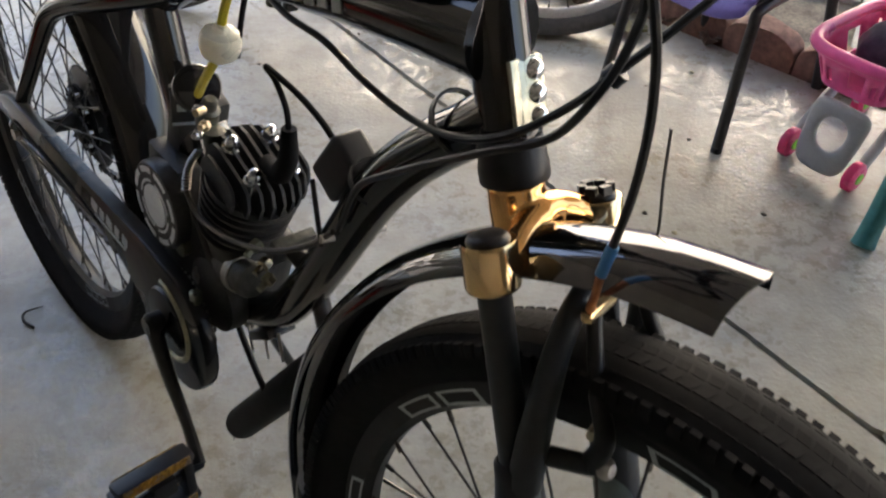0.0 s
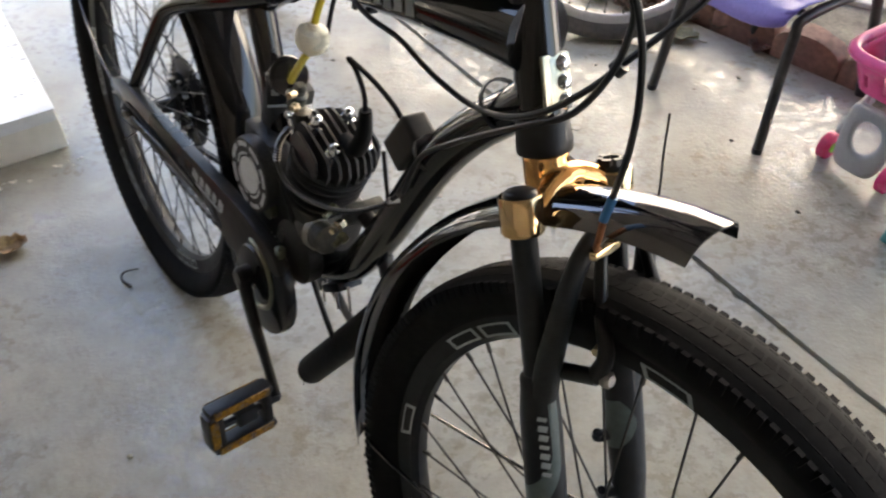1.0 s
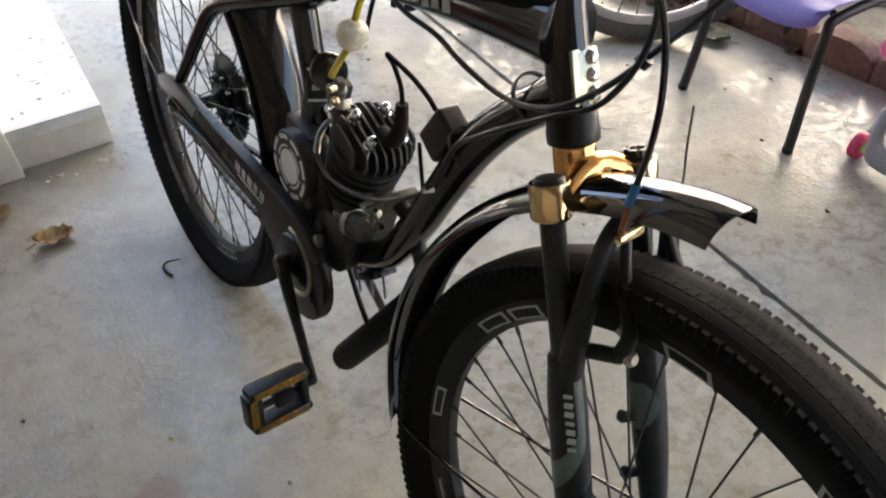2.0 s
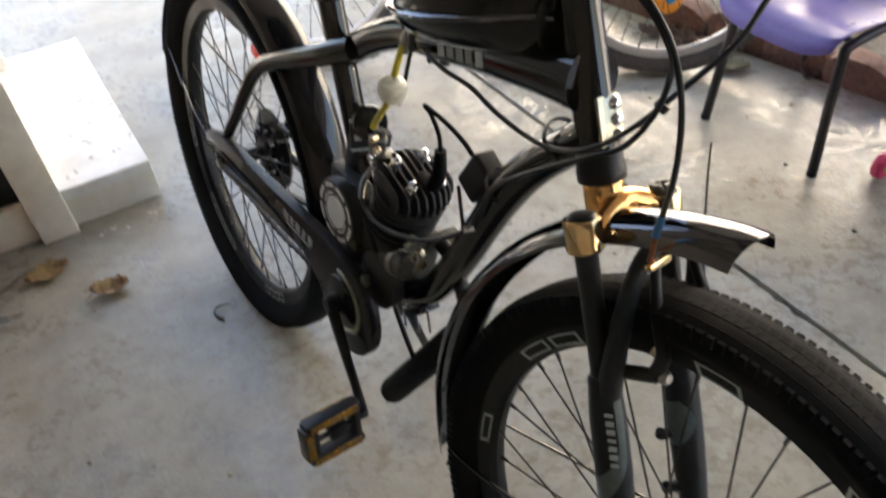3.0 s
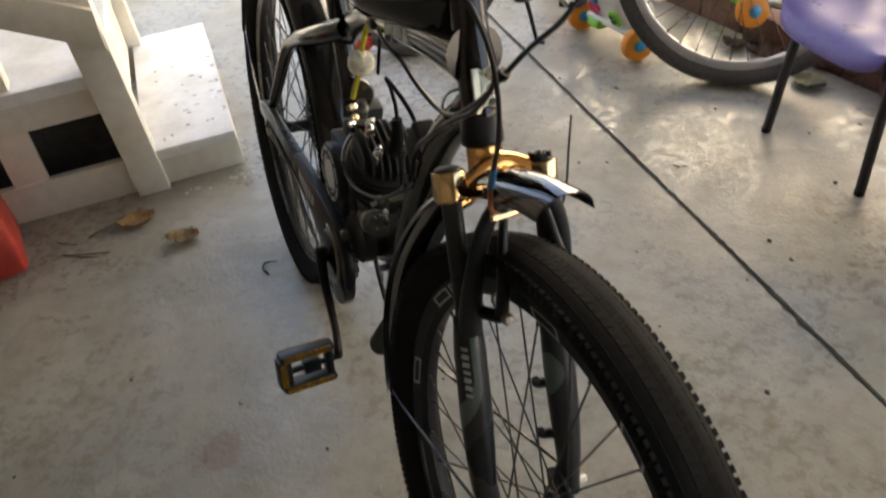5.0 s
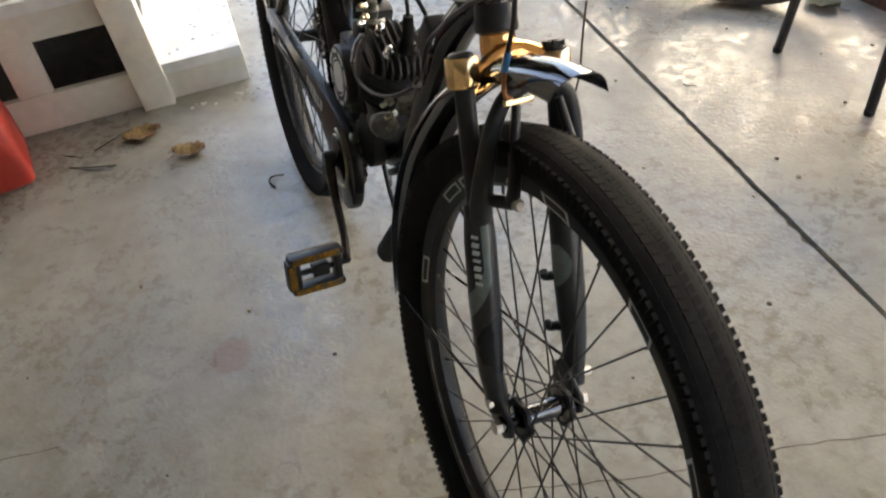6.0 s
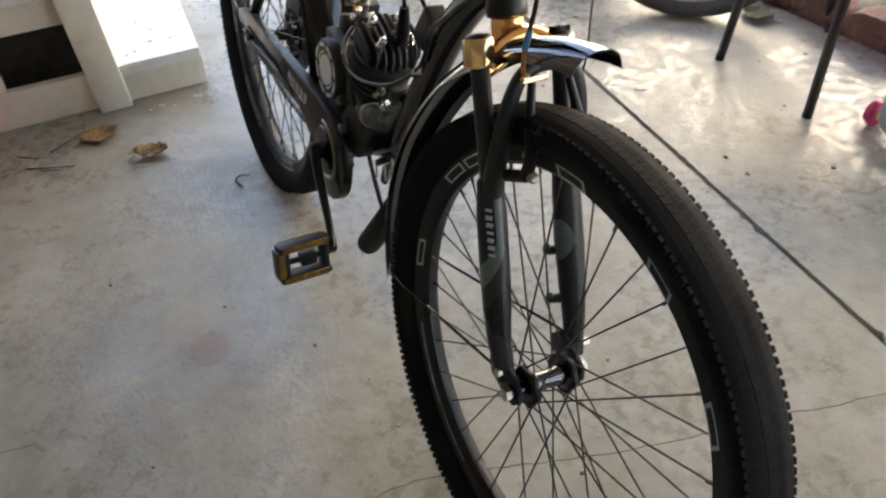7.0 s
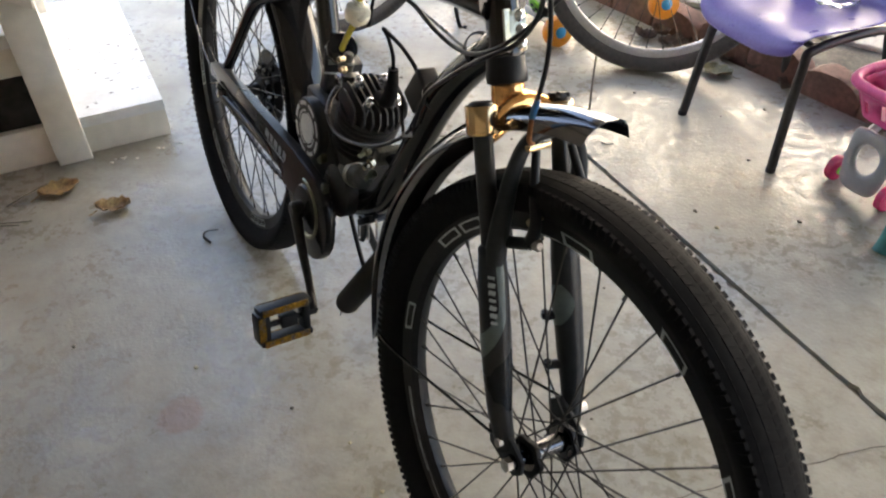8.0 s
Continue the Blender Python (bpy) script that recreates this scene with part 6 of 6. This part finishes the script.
part("brake", tube([bh0 + Vector((0.05, -0.045, -0.12)), bh0 + Vector((0.055, -0.03, -0.06)), bh0 + Vector((0.05, 0, -0.04)), bh0 + Vector((0.055, 0.03, -0.06)), bh0 + Vector((0.05, 0.045, -0.12))], 0.008, 10), CHROME, fork2, "bright caliper brake")
part("brake_cable", tube([bh0 + Vector((0.055, 0.0, -0.03)), bh0 + Vector((0.12, 0.03, 0.06)), bh1 + Vector((0.05, 0.06, 0.10))], 0.003, 6), RUBBER, fork2)

# ---- the toddler's walker toy ----
toy = thing("push_toy", Matrix(), "white plastic push-along toy with orange wheels, tipped against the edging", "toy")


def toy_wheel(at, axis, r=0.052, w=0.042):
    m = axis_pose(at, Vector(at) + Vector(axis))
    ob = part("wheel", turned([(0, -w / 2), (r * 0.7, -w / 2), (r * 0.93, -w * 0.42), (r, -w * 0.2), (r, w * 0.2), (r * 0.93, w * 0.42), (r * 0.7, w / 2), (0, w / 2)], 28, m), ORANGE, toy, "orange plastic wheel")
    for sg in (-1, 1):
        part("hub_cap", turned([(0, -0.004), (0.019, -0.004), (0.019, 0.003), (0.014, 0.007), (0, 0.008)], 18, m @ pose(0, 0, sg * w / 2, 0 if sg > 0 else 180, 0, 0)), SKY_PLASTIC, ob, "blue hub cap")


ta, tc = Vector((-0.05, 2.36, 0.055)), Vector((-0.285, 2.56, 0.055))
ax_t = Vector((0.62, -0.72, 0.12))
toy_wheel(ta, ax_t)
toy_wheel(tc, ax_t)
toy_wheel((0.274, 2.50, 0.125), (0.5, -0.8, 0.2), 0.052)
toy_wheel((0.0, 2.80, 0.075), (0.5, -0.8, 0.2), 0.045)
part("axle_bar", tube([tc + Vector((0.03, -0.02, 0.01)), (tc + ta) / 2 + Vector((0.0, 0.01, 0.015)), ta + Vector((-0.02, 0.03, 0.012))], 0.012, 12), WHITE_PLASTIC, toy, "white axle bar")
part("foot_panel", block((0.07, 0.05, 0.03), Matrix.Translation(tc.lerp(ta, 0.3) + Vector((0, 0.01, 0.0))) @ pose(0, 0, 0, 0, 0, -40), 0.012, 3), LIME, toy, "lime green foot panel")
body_m = Matrix.Translation((-0.145, 2.525, 0.125)) @ Matrix.Rotation(math.atan2(-0.2, 0.235), 4, "Z") @ pose(0, 0, 0, 22, 0, 0)
part("body", block((0.20, 0.13, 0.15), body_m, 0.035, 4), WHITE_PLASTIC, toy, "rounded white body")
part("face_panel", block((0.055, 0.01, 0.055), body_m @ pose(-0.055, -0.066, 0.01, 0, 45, 0), 0.004), HOT_PINK, toy, "red play panel")
part("face_panel", block((0.05, 0.01, 0.035), body_m @ pose(-0.045, -0.068, 0.05), 0.004), SKY_PLASTIC, toy, "blue play panel")
part("clover_disc", turned([(0, 0), (0.03, 0), (0.03, 0.008), (0.022, 0.012), (0, 0.012)], 24, body_m @ pose(0.06, -0.064, 0.0, 90, 0, 0)), LIME, toy, "green play disc")
for k in range(3):
    part("clover_hole", turned([(0, 0.012), (0.008, 0.012), (0.008, 0.0135), (0, 0.0135)], 12, body_m @ pose(0.06 + 0.012 * math.cos(k * 2.1), -0.0645, 0.012 * math.sin(k * 2.1), 90, 0, 0)), PLASTIC_BLACK, toy)
part("yellow_bead", turned([(0, -0.02), (0.02, -0.012), (0.024, 0), (0.02, 0.012), (0, 0.02)], 16, body_m @ pose(0.02, -0.05, 0.085)), FUEL_LINE, toy, "pale yellow bead")
part("knob", turned([(0, -0.03), (0.022, -0.024), (0.03, 0), (0.022, 0.024), (0, 0.03)], 18, Matrix.Translation((-0.215, 2.62, 0.215))), VIOLET, toy, "violet and orange knob")
part("knob_cap", turned([(0, -0.02), (0.018, -0.014), (0.02, 0), (0.0, 0.012)], 18, Matrix.Translation((-0.213, 2.605, 0.188))), ORANGE, toy, "orange knob end")
part("drum", turned([(0, -0.045), (0.045, -0.045), (0.05, -0.035), (0.05, 0.035), (0.045, 0.045), (0, 0.045)], 24, Matrix.Translation((-0.05, 2.60, 0.155)) @ pose(0, 0, 0, 0, 90, -30)), WHITE_PLASTIC, toy, "white drum with a blue end")
part("drum_end", turned([(0, 0), (0.036, 0), (0.03, 0.008), (0, 0.008)], 24, Matrix.Translation((-0.088, 2.578, 0.155)) @ pose(0, 0, 0, 0, -90, -30)), SKY_PLASTIC, toy, "blue drum end")
part("handle_arm", tube([(-0.02, 2.66, 0.24), (0.10, 2.60, 0.20), (0.262, 2.52, 0.135)], [0.026, 0.024, 0.020], 14, 6, 0.7), LIME, toy, "lime green handle arm")
part("handle_arm", tube([(-0.03, 2.70, 0.22), (-0.01, 2.76, 0.16), (0.0, 2.80, 0.09)], [0.026, 0.026, 0.022], 14, 6, 0.8), LIME, toy, "lime green handle arm")
part("seat_panel", block((0.20, 0.035, 0.22), Matrix.Translation((-0.09, 2.72, 0.27)) @ pose(0, 0, 0, 25, 0, -35), 0.016, 3), WHITE_PLASTIC, toy, "white back panel")
for k, (x, z) in enumerate(((-0.05, 0.06), (0.0, 0.03), (0.05, 0.07), (0.03, -0.03), (-0.04, -0.02))):
    part("panel_slot", block((0.03, 0.006, 0.016), Matrix.Translation((-0.09, 2.72, 0.27)) @ pose(0, 0, 0, 25, 0, -35) @ pose(x, -0.019, z, 0, 20, 0), 0.002), PLASTIC_BLACK, toy, "dark slot")

ball = thing("ball", Matrix.Translation((-1.0, 2.27, 0.045)), "small red plastic ball on the concrete", "ball")
part("shell", turned([(0, -0.042)] + [(0.042 * math.cos(radians(a)), 0.042 * math.sin(radians(a))) for a in range(-75, 76, 15)] + [(0, 0.042)], 24), RED_LENS, ball)

# ---- clay pot, bin and rubber tube behind the blue bicycle ----
pot = thing("flower_pot", Matrix.Translation((-0.47, 3.05, 0)), "large orange clay flower pot", "pot")
part("wall", turned([(0, 0.004), (0.085, 0.004), (0.09, 0.012), (0.125, 0.24), (0.14, 0.242), (0.143, 0.285), (0.128, 0.287), (0.118, 0.23), (0, 0.22)], 36), POT_CLAY, pot)
part("soil", turned([(0, 0.238), (0.10, 0.236), (0.117, 0.23)], 24), DIRT, pot, "dark soil")
crate = thing("storage_bin", Matrix.Translation((-0.95, 3.42, 0)) @ Matrix.Rotation(radians(20), 4, "Z"), "blue storage bin full of orange toys", "bin")
bm = bmesh.new()
for x0, x1, y0, y1 in ((-0.22, 0.22, -0.16, -0.15), (-0.22, 0.22, 0.15, 0.16), (-0.22, -0.21, -0.15, 0.15), (0.21, 0.22, -0.15, 0.15)):
    box(bm, (x1 - x0, y1 - y0, 0.26), pose((x0 + x1) / 2, (y0 + y1) / 2, 0.13), 0.003, 1)
box(bm, (0.43, 0.31, 0.01), pose(0, 0, 0.006))
part("tub", bm, SKY_PLASTIC, crate)
part("lip", tube([(-0.225, -0.165, 0.258), (0.225, -0.165, 0.258)], 0.009, 8), SKY_PLASTIC, crate)
for k in range(7):
    part("toy_block", block((0.10, 0.08, 0.06), pose(-0.15 + 0.05 * k, -0.06 + 0.04 * (k % 4), 0.24 + 0.015 * (k % 3), 20 * k, 15 * k, 35 * k), 0.012), (ORANGE, WHITE_PLASTIC, POT_CLAY, SKY_PLASTIC)[k % 4], crate, "plastic toy")
tagged(part("rubber_tube", tube([(-0.400, 2.84, 0.016), (-0.365, 2.815, 0.12), (-0.318, 2.79, 0.26), (-0.262, 2.755, 0.42)], [0.016, 0.018, 0.020, 0.021], 14), PLASTIC_BLACK), "black ribbed rubber tube leaning on the blue bicycle", "tube")

# ---- the toy shopping cart ----
cart = thing("toy_cart", Matrix(), "pink and grey toy shopping cart with red wheels", "toy cart")
w0, w1 = Vector((0.785, 1.757, 0.034)), Vector((0.892, 1.641, 0.034))
wa = (w1 - w0).normalized()
back = Vector((0.75, 0.66, 0))


def cart_wheel(at):
    m = axis_pose(at, at + wa)
    ob = part("wheel", turned([(0, -0.013), (0.026, -0.013), (0.033, -0.009), (0.034, 0), (0.033, 0.009), (0.026, 0.013), (0, 0.013)], 24, m), HOT_PINK, cart, "red-pink plastic wheel")
    for sg in (1, -1):
        part("wheel_disc", turned([(0, 0), (0.013, 0), (0.012, 0.002), (0, 0.003)], 16, m @ pose(0, 0, sg * 0.0132, 0 if sg > 0 else 180, 0, 0)), LIME, ob, "green wheel disc")


for p in (w0, w1, w0 + back * 0.27, w1 + back * 0.27):
    cart_wheel(p)
bm = bmesh.new()
fu = (Vector((0.850, 1.684, 0.205)) - (w0 + w1) / 2)
rings = []
for ring in (0.0, 0.5, 1.0):
    row = []
    for k in range(28):
        a = 2 * math.pi * k / 28
        cx, sx = math.cos(a), math.sin(a)
        # from the oval hole out to the rounded, waisted outline
        ho, hv = 0.030 * cx, 0.54 + 0.24 * sx
        oo, ov = 0.064 * math.copysign(abs(cx) ** 0.42, cx), 0.46 + 0.52 * math.copysign(abs(sx) ** 0.42, sx)
        oo *= 0.86 + 0.20 * ov
        p, q = ho + (oo - ho) * ring, hv + (ov - hv) * ring
        row.append(bm.verts.new((w0 + w1) / 2 + fu * q + wa * p + Vector((0, 0, -0.012)) - back * 0.012 * (1 - (p / 0.07) ** 2)))
    rings.append(row)
for r0, r1 in zip(rings, rings[1:]):
    for k in range(28):
        bm.faces.new((r0[k], r0[(k + 1) % 28], r1[(k + 1) % 28], r1[k]))
front_plate = part("front_frame", bm, GREY_PLASTIC, cart, "grey plastic front with a round opening")
mod = front_plate.modifiers.new("thick", "SOLIDIFY")
mod.thickness = 0.018
mod = front_plate.modifiers.new("round", "SUBSURF")
mod.levels = mod.render_levels = 1
for sgn, w_ in ((-1, w0), (1, w1)):
    part("side_arm", tube([w_ + Vector((0, 0, 0.0)), w_ + back * 0.13 + Vector((0, 0, 0.10)), w_ + back * 0.27], 0.012, 10), GREY_PLASTIC, cart)
bc = Vector((0.860, 1.718, 0.20)) + back * 0.085
bm = bmesh.new()
NB = 44


def basket_pt(a, f):
    hw, hl = 0.082 + 0.026 * f, 0.115 + 0.035 * f
    cx, sx = math.cos(a), math.sin(a)
    return bc + wa * hw * math.copysign(abs(cx) ** 0.5, cx) + back * hl * math.copysign(abs(sx) ** 0.5, sx) + Vector((0, 0, -0.005 + 0.092 * f))


grid = [[bm.verts.new(basket_pt(2 * math.pi * k / NB, f)) for k in range(NB)] for f in (0, 0.18, 0.55, 0.72, 1.0)]
for i in range(4):
    for k in range(NB):
        if i == 1 and k % 2 or (i == 2 and k % 4 == 1):
            continue
        bm.faces.new((grid[i][k], grid[i][(k + 1) % NB], grid[i + 1][(k + 1) % NB], grid[i + 1][k]))
bm.faces.new(grid[0][::-1])
basket = part("basket", bm, PINK, cart, "pink slotted plastic basket")
mod = basket.modifiers.new("thick", "SOLIDIFY")
mod.thickness = 0.006
part("basket_rim", tube([basket_pt(2 * math.pi * k / 40, 1.0) for k in range(41)], 0.013, 10, 2), PINK, basket, "rounded pink rim")
part("handle", tube([bc + back * 0.14 + wa * 0.1 + Vector((0, 0, 0.09)), bc + back * 0.24 + wa * 0.1 + Vector((0, 0, 0.2)), bc + back * 0.24 - wa * 0.1 + Vector((0, 0, 0.2)), bc + back * 0.14 - wa * 0.1 + Vector((0, 0, 0.09))], 0.012, 10), PINK, cart)
load = thing("toy_bag", Matrix.Translation(bc + Vector((0, 0, 0.002)) + back * 0.02), "dark cloth bag lying in the pink toy cart", "bag")
bm = bmesh.new()
bmesh.ops.create_icosphere(bm, subdivisions=3, radius=0.07)
for v in bm.verts:
    v.co = Vector((v.co.x, v.co.y, max(-0.002, v.co.z * 0.85 + 0.05))) + noise.noise_vector(v.co * 25) * 0.012
    v.co.z = max(0.0, v.co.z)
part("cloth", bm, DARK_TOY, load)
cup = thing("toy_cup", Matrix.Translation(bc + Vector((0, 0, 0.105)) + back * 0.03), "orange plastic toy cup on the dark bag", "cup")
part("shell", turned([(0, 0), (0.03, 0), (0.038, 0.06), (0.035, 0.06), (0.028, 0.004), (0, 0.004)], 20), ORANGE, cup)
# teal leg of a play table
table = thing("play_table", Matrix(), "teal plastic play table", "table")
for dx, dy in ((0, 0), (0.50, -0.42), (0.36, 0.40), (0.86, -0.02)):
    part("leg", tube([(0.874 + dx, 1.461 + dy, 0.0), (0.886 + dx * 0.95, 1.478 + dy * 0.95, 0.05), (0.926 + dx * 0.85, 1.531 + dy * 0.7, 0.28), (0.95 + dx * 0.8, 1.516 + dy * 0.6, 0.42)], [0.024, 0.021, 0.019, 0.02], 14), TEAL, table, "teal table leg")
part("top", block((0.70, 0.62, 0.035), Matrix.Translation((1.29, 1.44, 0.435)) @ pose(0, 0, 0, 0, 0, -8), 0.014, 3), TEAL, table)

# ---- small wheeled toy behind the steps ----
buggy = thing("buggy", Matrix.Translation((-3.09, 2.717, 0)) @ Matrix.Rotation(radians(40), 4, "Z"), "folded dark baby buggy behind the steps", "buggy")
for x, y in ((0.22, -0.12), (0.22, 0.12), (0.42, -0.12), (0.42, 0.12)):
    ob = part("wheel", turned([(0.055, -0.012), (0.075, -0.012), (0.08, 0), (0.075, 0.012), (0.055, 0.012), (0.055, -0.012)], 28, pose(x, y, 0.08) @ Y_AXIS), RUBBER, buggy, "small grey-hubbed wheel")
    part("wheel_hub", turned([(0, -0.011), (0.056, -0.008), (0.056, 0.008), (0, 0.011)], 20, pose(x, y, 0.08) @ Y_AXIS), GREY_PLASTIC, ob, "grey wheel hub")
for y in (-0.1, 0.1):
    part("frame_tube", tube([(0.22, y, 0.08), (0.26, y, 0.3), (0.36, y, 0.62)], 0.011, 10), SATIN_BLACK, buggy)
    part("frame_tube", tube([(0.42, y, 0.08), (0.36, y, 0.32), (0.22, y, 0.66)], 0.011, 10), SATIN_BLACK, buggy)
part("seat_cloth", block((0.05, 0.2, 0.34), pose(0.31, 0, 0.42, 0, 10, 0), 0.02, 3), DARK_TOY, buggy)
